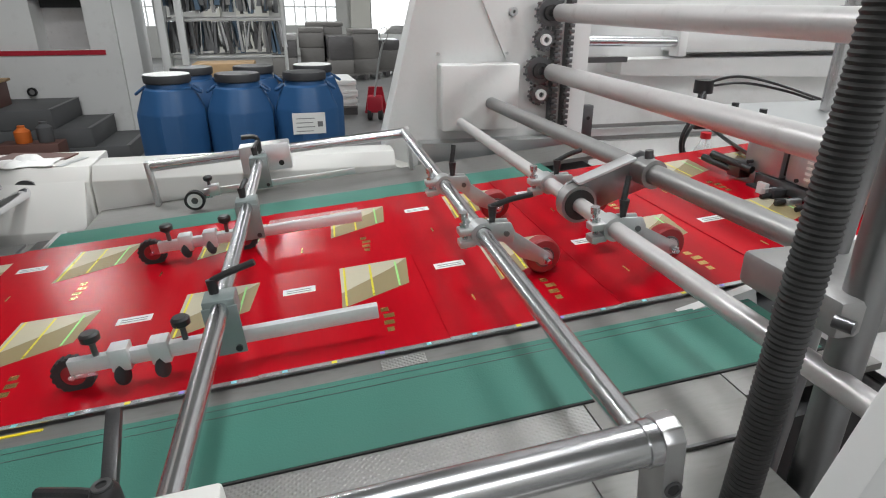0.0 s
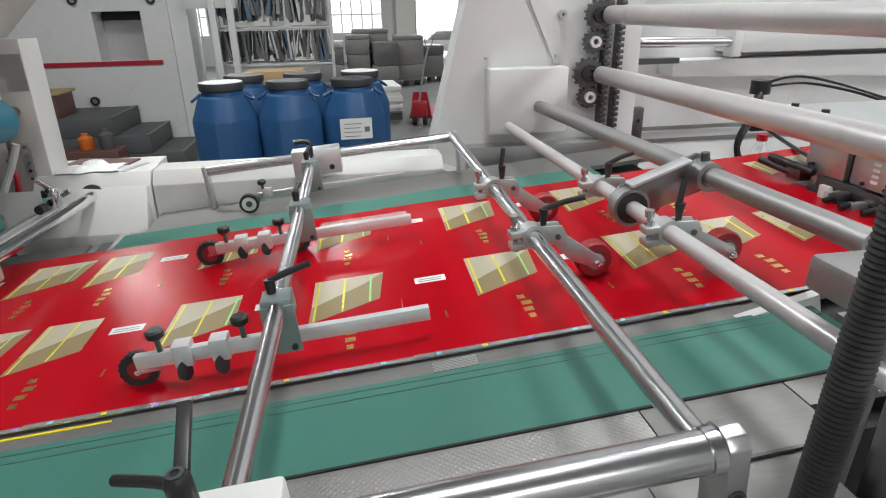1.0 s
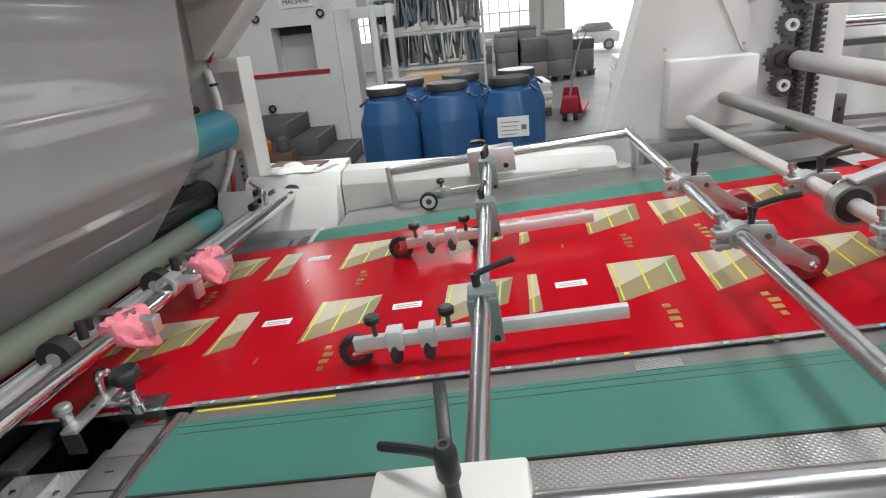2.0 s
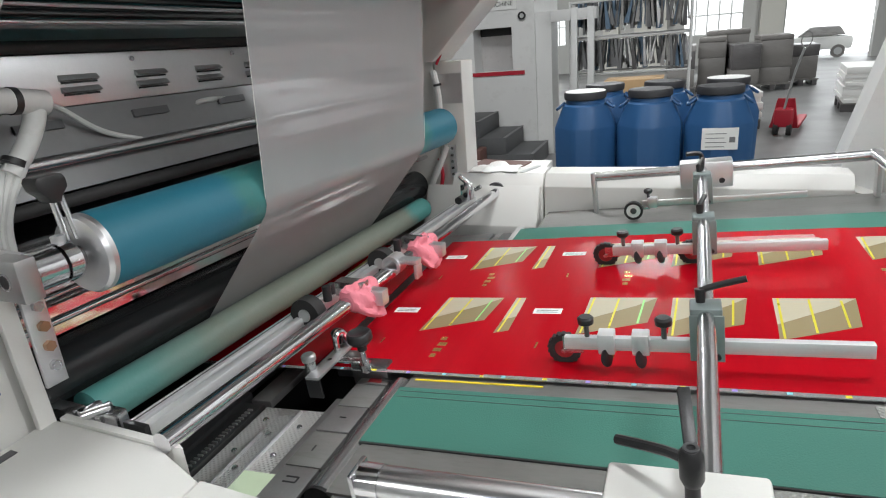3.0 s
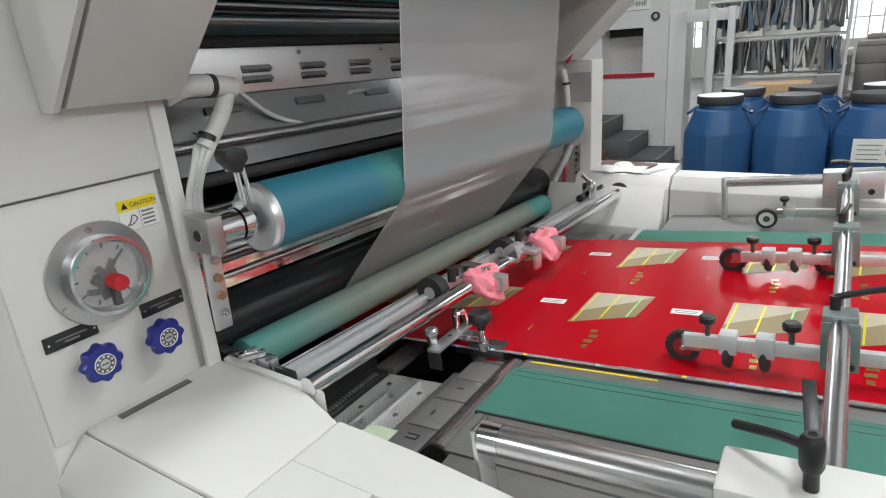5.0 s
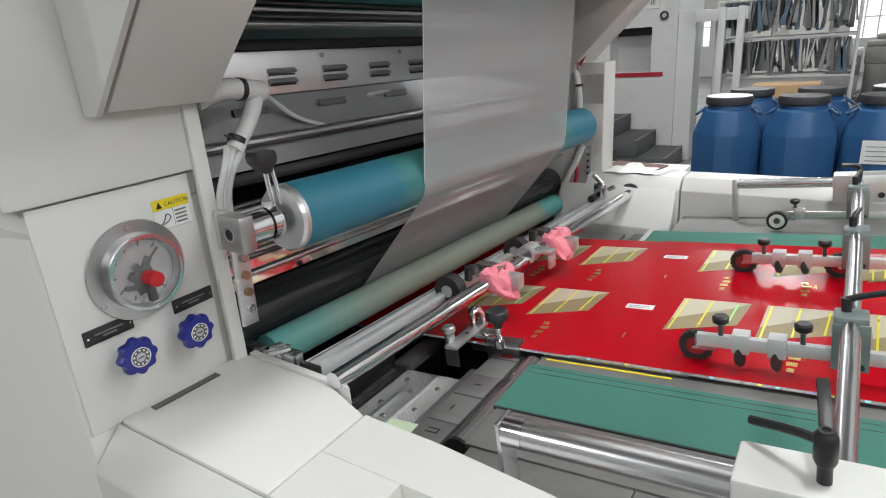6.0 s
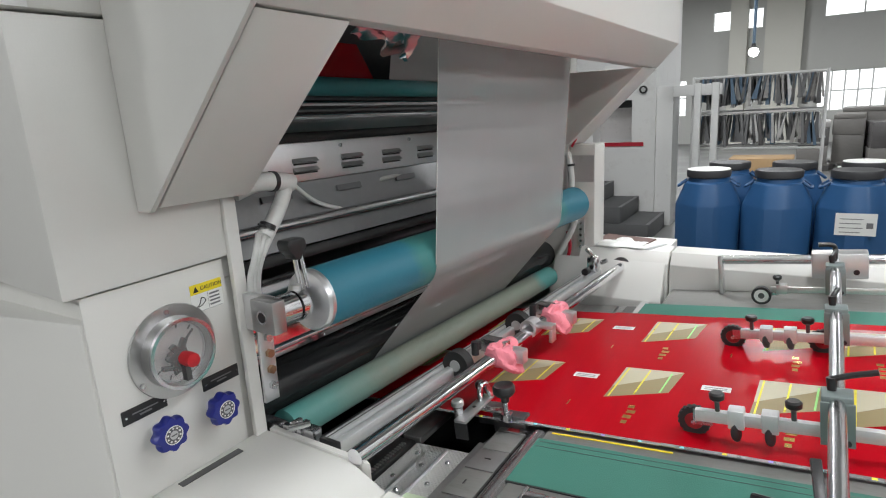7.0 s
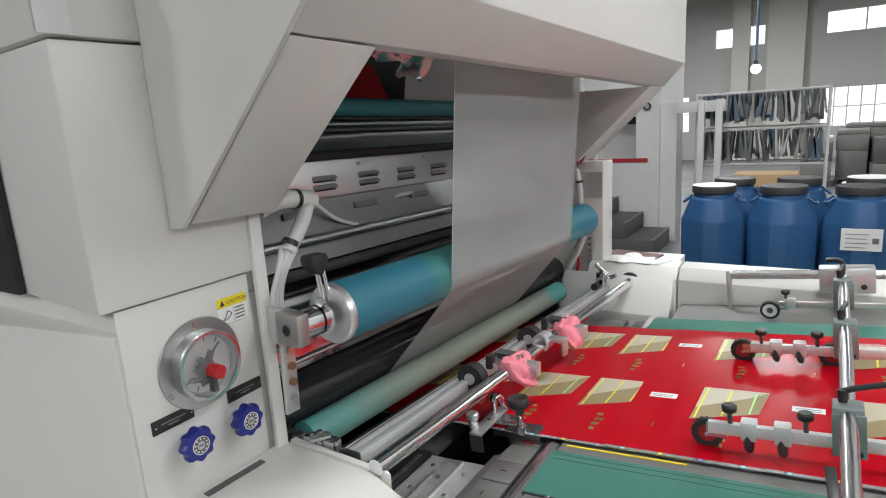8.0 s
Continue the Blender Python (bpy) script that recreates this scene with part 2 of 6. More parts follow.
def box(b, x0, x1, y0, y1, z0, z1, m=None, bevel=0.0):
    r = bmesh.ops.create_cube(b, size=1.0)["verts"]
    t = Matrix.Translation(((x0 + x1) / 2, (y0 + y1) / 2, (z0 + z1) / 2)) @ Matrix.Diagonal((x1 - x0, y1 - y0, z1 - z0, 1))
    bmesh.ops.transform(b, matrix=(m @ t) if m else t, verts=r)
    if bevel:
        BEVELLED.add(id(b))
        es = list({e for v in r for e in v.link_edges})
        bmesh.ops.bevel(b, geom=es, offset=bevel, segments=2, affect="EDGES", profile=0.5)
    return b


def rod(b, p, q, r, n=24, r2=None, caps=True):
    p, q = Vector(p), Vector(q)
    d = q - p
    m = Matrix.Translation((p + q) / 2) @ d.to_track_quat("Z", "Y").to_matrix().to_4x4()
    bmesh.ops.create_cone(b, cap_ends=caps, segments=n, radius1=r, radius2=r if r2 is None else r2, depth=d.length, matrix=m)
    return b


def ring(b, p, q, r_out, r_in, n=32):
    """A hollow cylinder from p to q."""
    p, q = Vector(p), Vector(q)
    m = (q - p).to_track_quat("Z", "Y").to_matrix()
    loops = []
    for c, r in ((p, r_in), (p, r_out), (q, r_out), (q, r_in)):
        loops.append([b.verts.new(c + m @ Vector((r * math.cos(2 * math.pi * k / n), r * math.sin(2 * math.pi * k / n), 0))) for k in range(n)])
    for a in range(4):
        u, v = loops[a], loops[(a + 1) % 4]
        for k in range(n):
            b.faces.new((u[k], u[(k + 1) % n], v[(k + 1) % n], v[k]))
    return b


def lathe(b, profile, p=(0, 0, 0), axis=(0, 0, 1), n=32):
    """Turns (radius, height) pairs round an axis through p."""
    m = Matrix.Translation(p) @ Vector(axis).to_track_quat("Z", "Y").to_matrix().to_4x4()
    loops = [[b.verts.new(m @ Vector((r * math.cos(2 * math.pi * k / n), r * math.sin(2 * math.pi * k / n), h))) for k in range(n)] for r, h in profile]
    for u, v in zip(loops, loops[1:]):
        for k in range(n):
            b.faces.new((u[k], u[(k + 1) % n], v[(k + 1) % n], v[k]))
    b.faces.new(loops[0][::-1])
    b.faces.new(loops[-1])
    return b


def prism(b, pts, axis, a0, a1, bevel=0.0):
    """A polygon of (u, v) pairs in the plane across an axis, drawn out from a0 to a1. For y the pairs are (x, z), for x (y, z), for z (x, y)."""
    put = {"x": lambda u, v, a: (a, u, v), "y": lambda u, v, a: (u, a, v), "z": lambda u, v, a: (u, v, a)}[axis]
    lo = [b.verts.new(put(u, v, a0)) for u, v in pts]
    hi = [b.verts.new(put(u, v, a1)) for u, v in pts]
    fs = [b.faces.new(lo), b.faces.new(hi[::-1])]
    for k in range(len(pts)):
        fs.append(b.faces.new((lo[k], hi[k], hi[(k + 1) % len(pts)], lo[(k + 1) % len(pts)])))
    bmesh.ops.recalc_face_normals(b, faces=fs)
    if bevel:
        BEVELLED.add(id(b))
        bmesh.ops.bevel(b, geom=list({e for f in fs for e in f.edges}), offset=bevel, segments=2, affect="EDGES", profile=0.5)
    return b


def tube(b, pts, r, n=10, smooth=6):
    """A bent round bar through points, softened between them."""
    ps = [Vector(p) for p in pts]
    path = []
    for k in range(len(ps) - 1):
        p0, p1, p2, p3 = ps[max(k - 1, 0)], ps[k], ps[k + 1], ps[min(k + 2, len(ps) - 1)]
        for s in range(smooth):
            t = s / smooth
            path.append(0.5 * ((2 * p1) + (p2 - p0) * t + (2 * p0 - 5 * p1 + 4 * p2 - p3) * t * t + (3 * p1 - p0 - 3 * p2 + p3) * t ** 3))
    path.append(ps[-1])
    loops, up = [], Vector((0.13, 0.31, 0.94))
    for k, c in enumerate(path):
        d = (path[min(k + 1, len(path) - 1)] - path[max(k - 1, 0)]).normalized()
        s = d.cross(up).normalized()
        up = s.cross(d).normalized()
        loops.append([b.verts.new(c + r * (math.cos(2 * math.pi * a / n) * s + math.sin(2 * math.pi * a / n) * up)) for a in range(n)])
    for u, v in zip(loops, loops[1:]):
        for a in range(n):
            b.faces.new((u[a], u[(a + 1) % n], v[(a + 1) % n], v[a]))
    b.faces.new(loops[0][::-1])
    b.faces.new(loops[-1])
    return b


def mesh_of(name, b, material):
    crisp = id(b) in BEVELLED
    bmesh.ops.recalc_face_normals(b, faces=b.faces)
    me = bpy.data.meshes.new(name)
    b.to_mesh(me)
    b.free()
    me.materials.append(material)
    for p in me.polygons:
        p.use_smooth = True
    me.set_sharp_from_angle(angle=radians(25 if crisp else 32))
    return me


def part(name, b, material, parent=None, label="", kind=""):
    """One mesh object, under a thing or a part if one is given."""
    ob = new(name, mesh_of(name, b, material))
    ob.parent = parent
    return tagged(ob, label, kind=kind)


def thing(name, label, category, m=None, group="", kind=""):
    ob = new(name)
    ob.empty_display_size = 0.05
    if m:
        ob.matrix_basis = m
    return tagged(ob, label, category, group, kind)


def solid(name, b, material, label, category="", m=None, kind="", group=""):
    ob = new(name, mesh_of(name, b, material))
    if m:
        ob.matrix_basis = m
    return tagged(ob, label, category, group, kind)


# The infeed table climbs five degrees towards the feeder.
TABLE = pose(0, 0, 1.009, 0, -5, 0)

# ---- the hall ----
HX0, HX1, HY0, HY1, HZ = -11.0, 13.0, -7.0, 19.0, 7.0
solid("floor", box(B(), HX0 - 0.3, HX1 + 0.3, HY0 - 0.3, HY1 + 0.3, -0.2, 0), CONCRETE, "worn grey concrete factory floor", kind="structure")
solid("ceiling", box(B(), HX0 - 0.3, HX1 + 0.3, HY0 - 0.3, HY1 + 0.3, HZ, HZ + 0.2), PLASTER, "grey ceiling of the factory hall", kind="structure")
solid("wall_west", box(B(), HX0 - 0.3, HX0, HY0 - 0.3, HY1, 0, HZ), PLASTER, "grey plastered side wall of the hall", kind="structure")
solid("wall_east", box(B(), HX1, HX1 + 0.3, HY0 - 0.3, HY1, 0, HZ), PLASTER, "grey plastered side wall of the hall", kind="structure")
solid("wall_south", box(B(), HX0, HX1, HY0 - 0.3, HY0, 0, HZ), PLASTER, "grey plastered wall behind the machines", kind="structure")
# openings of the far wall: x0, x1, z0, z1
OPEN = [(-4.4, -3.4, 0.82, 1.84), (-2.75, -1.5, 3.1, 3.62), (-0.12, 1.36, 0.82, 1.84), (-0.1, 1.6, 3.2, 3.75), (2.38, 4.4, 0.0, 2.7)]
fw = B()
xs = sorted({HX0 - 0.3, HX1 + 0.3, *[o[0] for o in OPEN], *[o[1] for o in OPEN]})
for xa, xb in zip(xs, xs[1:]):
    zs = sorted([(o[2], o[3]) for o in OPEN if o[0] <= xa and o[1] >= xb])
    z = 0.0
    for za, zb in zs:
        if za > z:
            box(fw, xa, xb, HY1, HY1 + 0.3, z, za)
        z = zb
    box(fw, xa, xb, HY1, HY1 + 0.3, z, HZ)
solid("wall_north", fw, PLASTER, "grey plastered far wall with windows and a gateway", kind="structure")
for k, (xa, xb, za, zb) in enumerate(OPEN[:4]):
    w = tagged(new(f"window_{k + 1}"), "steel-framed factory window with bright daylight behind", kind="structure")
    nx, nz = (5, 2) if za < 2 else (2, 1)
    for i in range(nx + 1):
        x = xa + (xb - xa) * i / nx
        part("window_frame", box(B(), x - 0.02, x + 0.02, HY1 + 0.05, HY1 + 0.1, za, zb), PAINT_OLD, w)
    for j in range(nz + 1):
        z = za + (zb - za) * j / nz
        part("window_frame", box(B(), xa, xb, HY1 + 0.052, HY1 + 0.098, z - 0.02, z + 0.02), PAINT_OLD, w)
    for i in range(nx):
        for j in range(nz):
            p = part("pane", box(B(), xa + (xb - xa) * i / nx + 0.02, xa + (xb - xa) * (i + 1) / nx - 0.02, HY1 + 0.07, HY1 + 0.074, za + (zb - za) * j / nz + 0.02, za + (zb - za) * (j + 1) / nz - 0.02), CLEAR, w)
            p.visible_shadow = False
solid("backdrop", box(B(), -9, 11, HY1 + 2.4, HY1 + 2.45, -0.3, 6), DAYLIGHT, "bright hazy daylight outside the hall", kind="structure")
solid("ground", box(B(), -20, 20, HY1 + 0.31, HY1 + 2.39, -0.25, -0.05), CONCRETE, "pale concrete yard outside the gateway", kind="structure")
for xa, xb in ((-2.28, -1.85), (-1.42, -0.55), (1.75, 2.3)):
    solid("trim", box(B(), xa, xb, HY1 - 0.3, HY1 - 0.003, 0, HZ), COLUMN, "pale plastered wall column", kind="structure")


def assumed_lamp(x, y, z, watts, size=0.9):
    t = thing("assumed_lamp", "unseen high-bay lamp assumed under the hall ceiling", "lamp", pose(x, y, z), "hall lamps")
    part("cord", rod(B(), (0, 0, 0.12), (0, 0, HZ - z), 0.008, 8), BLACK, t)
    part("reflector", lathe(B(), [(0.06, 0.14), (0.1, 0.1), (0.24, 0.0), (0.25, 0.0), (0.25, 0.01), (0.11, 0.115), (0.06, 0.16)], n=28), ZINC, t)
    lamp = bpy.data.lights.new("assumed_light", "AREA")
    lamp.shape, lamp.size, lamp.energy, lamp.color = "DISK", size, watts, (0.96, 0.985, 1.0)
    o = new("assumed_light", lamp)
    o.matrix_basis = pose(x, y, z - 0.02)
    return t


# Unseen lamps; several are added only to brighten upright faces and the far wall.
for x, y, watts in ((2.1, 1.9, 70), (5.2, 0.8, 178), (4.6, -3.0, 178), (0.9, -5.0, 152), (-3.2, -4.0, 142), (-1.7, 3.4, 108), (-4.4, 10.9, 150), (-1.0, 10.7, 105), (4.4, 8.0, 142), (-2.5, 14.5, 190), (3.0, 14.0, 160)):
    assumed_lamp(x, y, 4.3, watts)
assumed_lamp(0.2, 1.0, 4.3, 58, 0.4)
pl = thing("pendant_lamp", "glowing pendant bulb on a blue cord", "lamp", pose(-1.27, 14, 2.24))
part("cord", rod(B(), (0, 0, 0.1), (0, 0, HZ - 2.24), 0.03, 8), BLUE_PLATE, pl)
part("socket", rod(B(), (0, 0, 0.06), (0, 0, 0.16), 0.05, 16, 0.04), LID_BLACK, pl)
part("bulb", lathe(B(), [(0.01, -0.1), (0.07, -0.07), (0.1, 0.0), (0.07, 0.06), (0.04, 0.08)], n=20), BULB, pl, "glowing bulb")

# ---- the printing press with steps ----
pr = thing("printing_press", "white printing press with a red stripe and dark window", "press")
for q in ((-4.2, -2.40, 0, 3.0), (-1.93, -1.66, 0, 3.0), (-2.40, -1.93, 0, 0.99), (-2.40, -1.93, 1.49, 3.0)):
    part("cabinet_panel", box(B(), q[0], q[1], 7.2, 8.6, q[2], q[3]), PAINT_OLD, pr)
part("window_recess", box(B(), -2.46, -1.9, 7.5, 7.6, 0.95, 1.55), ROLLER_GREY, pr, "grey recess behind the press window")
part("blind", box(B(), -2.39, -1.94, 7.46, 7.49, 1.40, 1.488), BLACK, pr, "dark upper edge of the window")
part("stripe", box(B(), -4.2, -1.79, 7.185, 7.198, 0.955, 1.0), RED_STRIPE, pr, "red stripe")
for x, z in ((-2.55, 1.6), (-1.80, 1.6), (-2.55, 0.6)):
    part("porthole", ring(B(), (x, 7.17, z), (x, 7.199, z), 0.045, 0.028, 20), BLACK, pr, "small round port")
    part("port_disc", rod(B(), (x, 7.18, z), (x, 7.199, z), 0.025, 16), ZINC, pr)
part("nameplate", box(B(), -2.25, -1.86, 7.188, 7.198, 1.68, 1.9), PAPER, pr, "pale name plate")
cu = bpy.data.curves.new("writing", "FONT")
cu.body, cu.size, cu.extrude, cu.align_x = "MACHINE", 0.07, 0.001, "RIGHT"
tx = new("writing", cu)
tx.parent, tx.matrix_basis = pr, pose(-1.9, 7.185, 1.72, 90, 0, 0)
cu.materials.append(BLACK)
part("side_post", box(B(), -1.66, -1.48, 7.25, 7.6, 0, 1.62), PAINT_OLD, pr)
st = thing("step_block", "dark grey steel steps up to the press", "steps")
for k in range(3):
    part("step", box(B(), -3.4, -1.52 - 0.3 * k, 6.35, 7.15, 0.18 * k + (0.002 if k else 0), 0.18 * (k + 1), bevel=0.006), STEP_GREY, st)
for k in range(3):
    part("nosing", box(B(), -1.55 - 0.3 * k, -1.515 - 0.3 * k, 6.345, 7.15, 0.18 * (k + 1) + 0.001, 0.18 * (k + 1) + 0.006), STEEL_DARK, st)
lp = thing("loose_tool_tray", "dark tool tray with orange canister beside the steps", "tray", pose(-2.25, 6.1, 0))
part("tray", box(B(), -0.25, 0.25, -0.12, 0.12, 0, 0.3, bevel=0.01), BROWN, lp)
part("canister", lathe(B(), [(0.06, 0.3), (0.065, 0.31), (0.065, 0.4), (0.03, 0.43), (0.03, 0.45)], (-0.05, 0, 0)), mat("orange_plastic", (0.6, 0.14, 0.02), 0.5), lp, "orange canister")
part("canister", lathe(B(), [(0.06, 0.3), (0.065, 0.31), (0.065, 0.43), (0.03, 0.46), (0.03, 0.48)], (0.13, 0, 0)), STEP_GREY, lp)
ds = thing("wooden_desk", "brown wooden desk beside the press", "desk", pose(-2.85, 6.6, 0.54))
part("carcass", box(B(), -0.25, 0.25, -0.2, 0.2, 0, 0.22, bevel=0.005), BROWN, ds)
part("desktop", box(B(), -0.28, 0.28, -0.22, 0.22, 0.221, 0.245, bevel=0.004), WOOD, ds)
part("roll", rod(B(), (-0.2, 0, 0.285), (0.02, 0.03, 0.285), 0.04, 16), PAPER, ds, "roll of paper")

# white portal beside the press
po = thing("white_portal_frame", "white steel portal frame with two square posts", "frame")
part("beam", box(B(), -1.46, -0.96, 7.12, 7.3, 1.5, 1.62, bevel=0.005), PAINT_OLD, po)
for x in (-1.2, -1.02):
    part("post", box(B(), x - 0.035, x + 0.035, 7.1, 7.17, 0, 1.63, bevel=0.004), PAINT_OLD, po)

# rack with hanging sheets
rk = thing("hanging_rack", "white tubular rack hung with grey and blue sheets", "rack")
RX0, RX1, RY0, RY1 = -1.28, 0.0, 7.35, 7.85
for x in (RX0, RX1):
    for y in (RY0, RY1):
        part("post", rod(B(), (x, y, 0), (x, y, 1.70), 0.016, 12), PAINT_OLD, rk)
for z in (0.90, 1.29, 1.68):
    for y in (RY0, RY1):
        part("rail", rod(B(), (RX0, y, z), (RX1, y, z), 0.013, 10), PAINT_OLD, rk)
    for x in (RX0, RX1):
        part("rail", rod(B(), (x, RY0, z), (x, RY1, z), 0.013, 10), PAINT_OLD, rk)
random.seed(4)
for z in (1.29, 1.70):
    for k in range(72):
        x = RX0 + 0.05 + (RX1 - RX0 - 0.1) * (k + random.uniform(-0.3, 0.3)) / 71
        y = RY0 + random.uniform(0.06, 0.42)
        w0, w1, h, tilt = random.uniform(0.004, 0.012), random.uniform(0.01, 0.03), random.uniform(0.27, 0.37), random.uniform(-0.06, 0.06)
        b = B()
        prism(b, [(x - w0, z - 0.03), (x + w0, z - 0.03), (x + w1 + tilt, z - h), (x - w1 + tilt, z - h)], "y", y - 0.1, y + 0.1)
        part("hanging_sheet", b, random.choice((BLUE_PLATE, GREY_PLATE, GREY_PLATE, PALE_WRAP, DARK_WRAP, ALU)), rk)

# pallets of wrapped goods and a cardboard box
random.seed(9)
for x, y, w, h in ((-0.1, 13.0, 0.5, 0.85), (0.45, 13.3, 0.5, 0.95), (0.95, 12.9, 0.5, 0.82), (1.45, 13.1, 0.55, 0.9), (0.75, 14.1, 0.8, 1.0), (2.0, 13.6, 0.5, 0.7)):
    gp = thing("wrapped_pallet", "grey film-wrapped stack of goods on a pallet", "pallet", pose(x, y, 0, 0, 0, random.uniform(-5, 5)), "wrapped pallets")
    for sx in (-0.4, 0.0, 0.4):
        part("pallet_runner", box(B(), sx * w * 1.1 - 0.04, sx * w * 1.1 + 0.04, -0.4, 0.4, 0, 0.1), DARK_WRAP, gp)
    part("pallet_deck", box(B(), -w / 2 - 0.03, w / 2 + 0.03, -0.42, 0.42, 0.101, 0.13), GREY_WRAP, gp)
    z = 0.131
    while z < h:
        dz = min(random.uniform(0.22, 0.5), max(0.08, h + 0.03 - z))
        part("bale", box(B(), -w / 2 + random.uniform(0, 0.02), w / 2 - random.uniform(0, 0.02), -0.4, 0.4, z, z + dz, bevel=0.015), random.choice((GREY_WRAP, GREY_WRAP, DARK_WRAP, PALE_WRAP)), gp)
        z += dz + 0.001
cb = solid("cardboard_box", box(B(), -0.2, 0.2, -0.14, 0.14, 0, 1.07, bevel=0.004), CARDBOARD, "tall brown cardboard box behind the drums", "box", pose(-0.38, 4.75, 0))

def paper_stack(x, y, w, d, h, turn):
    """A low pallet of flat white sheets, slightly uneven."""
    t = thing("paper_stack", "low stack of flat white sheets on a pallet", "paper stack", pose(x, y, 0, 0, 0, turn), "paper stacks")
    for e in (-0.4, 0.0, 0.4):
        part("pallet_runner", box(B(), -w / 2, w / 2, e * d - 0.05, e * d + 0.05, 0, 0.1), DARK_WRAP, t)
    part("pallet_deck", box(B(), -w / 2, w / 2, -d / 2, d / 2, 0.101, 0.125), GREY_WRAP, t)
    z, k = 0.126, 0
    while z < h:
        dz = random.uniform(0.03, 0.09)
        o = random.uniform(-0.02, 0.02)
        part("ream", box(B(), -w / 2 + o, w / 2 + o, -d / 2 - o, d / 2 - o, z, z + dz, bevel=0.004), PAPER, t)
        z += dz + 0.001
        k += 1


random.seed(31)
paper_stack(0.55, 9.0, 0.62, 0.8, 0.45, 4)
paper_stack(2.5, 10.2, 0.95, 0.9, 0.55, -6)

# a car parked in the yard beyond the gateway, its colours paled to imitate glare
car = thing("parked_car", "car parked in the bright yard, coloured pale as washed out by glare", "car", pose(3.3, 20.35, -0.05))
part("body", prism(B(), [(-0.85, 0.22), (0.85, 0.22), (0.9, 0.42), (0.86, 0.55), (-0.6, 0.58), (-0.9, 0.5), (-0.92, 0.35)], "y", -0.35, 0.35, 0.02), PAPER, car)
part("cabin", prism(B(), [(-0.45, 0.585), (0.72, 0.585), (0.55, 0.82), (-0.15, 0.83)], "y", -0.3, 0.3, 0.02), PALE_WRAP, car, "grey glazed cabin")
for x in (-0.55, 0.55):
    wh = part("wheel", rod(B(), (x, -0.37, 0.17), (x, -0.22, 0.17), 0.17, 24), GREY_WRAP, car)
    part("rim", rod(B(), (x, -0.375, 0.17), (x, -0.3705, 0.17), 0.1, 20), ZINC, wh)

# pallet jack
pj = thing("pallet_jack", "red hand pallet jack with a grey tow bar", "pallet jack", pose(1.08, 8.2, 0, 0, 0, -14))
part("pump_body", box(B(), -0.1, 0.1, -0.08, 0.08, 0.1, 0.32, bevel=0.03), RED_STRIPE, pj)
part("headframe", prism(B(), [(-0.15, 0.08), (0.15, 0.08), (0.09, 0.42), (-0.09, 0.42)], "y", 0.08, 0.13), RED_STRIPE, pj)
for s in (-0.11, 0.11):
    part("fork", box(B(), s - 0.05, s + 0.05, 0.13, 1.0, 0.06, 0.1, bevel=0.01), RED_STRIPE, pj)
part("tow_bar", tube(B(), [(0, -0.05, 0.3), (0.08, -0.1, 0.75), (0.15, -0.14, 1.0)], 0.013), ZINC, pj, "grey steel tow bar")
part("handle_loop", tube(B(), [(0.15, -0.14, 0.99), (0.11, -0.16, 1.07), (0.14, -0.18, 1.16), (0.2, -0.18, 1.16), (0.21, -0.16, 1.07), (0.16, -0.14, 0.99)], 0.006), STEEL_DULL, pj)
for s in (-0.07, 0.07):
    part("wheel", rod(B(), (s - 0.025, 0, 0.09), (s + 0.025, 0, 0.09), 0.09, 20), BLACK_RUBBER, pj)


# ---- blue drums on a pallet stack ----
for z in (0.0, 0.15, 0.30):
    dp = thing("wooden_pallet", "pale wooden pallet carrying the blue drums", "pallet", pose(-0.12, 4.0, z), "pallets under the drums")
    for x in (-0.62, 0.0, 0.62):
        part("pallet_runner", box(B(), x - 0.05, x + 0.05, -0.45, 0.45, 0, 0.1), WOOD, dp)
    for k in range(6):
        part("deck_board", box(B(), -0.68, 0.68, -0.45 + 0.155 * k, -0.33 + 0.155 * k, 0.101, 0.121), WOOD, dp)
    if z < 0.3:
        part("deck_rail", box(B(), -0.68, 0.68, -0.05, 0.05, 0.1215, 0.149), WOOD, dp)


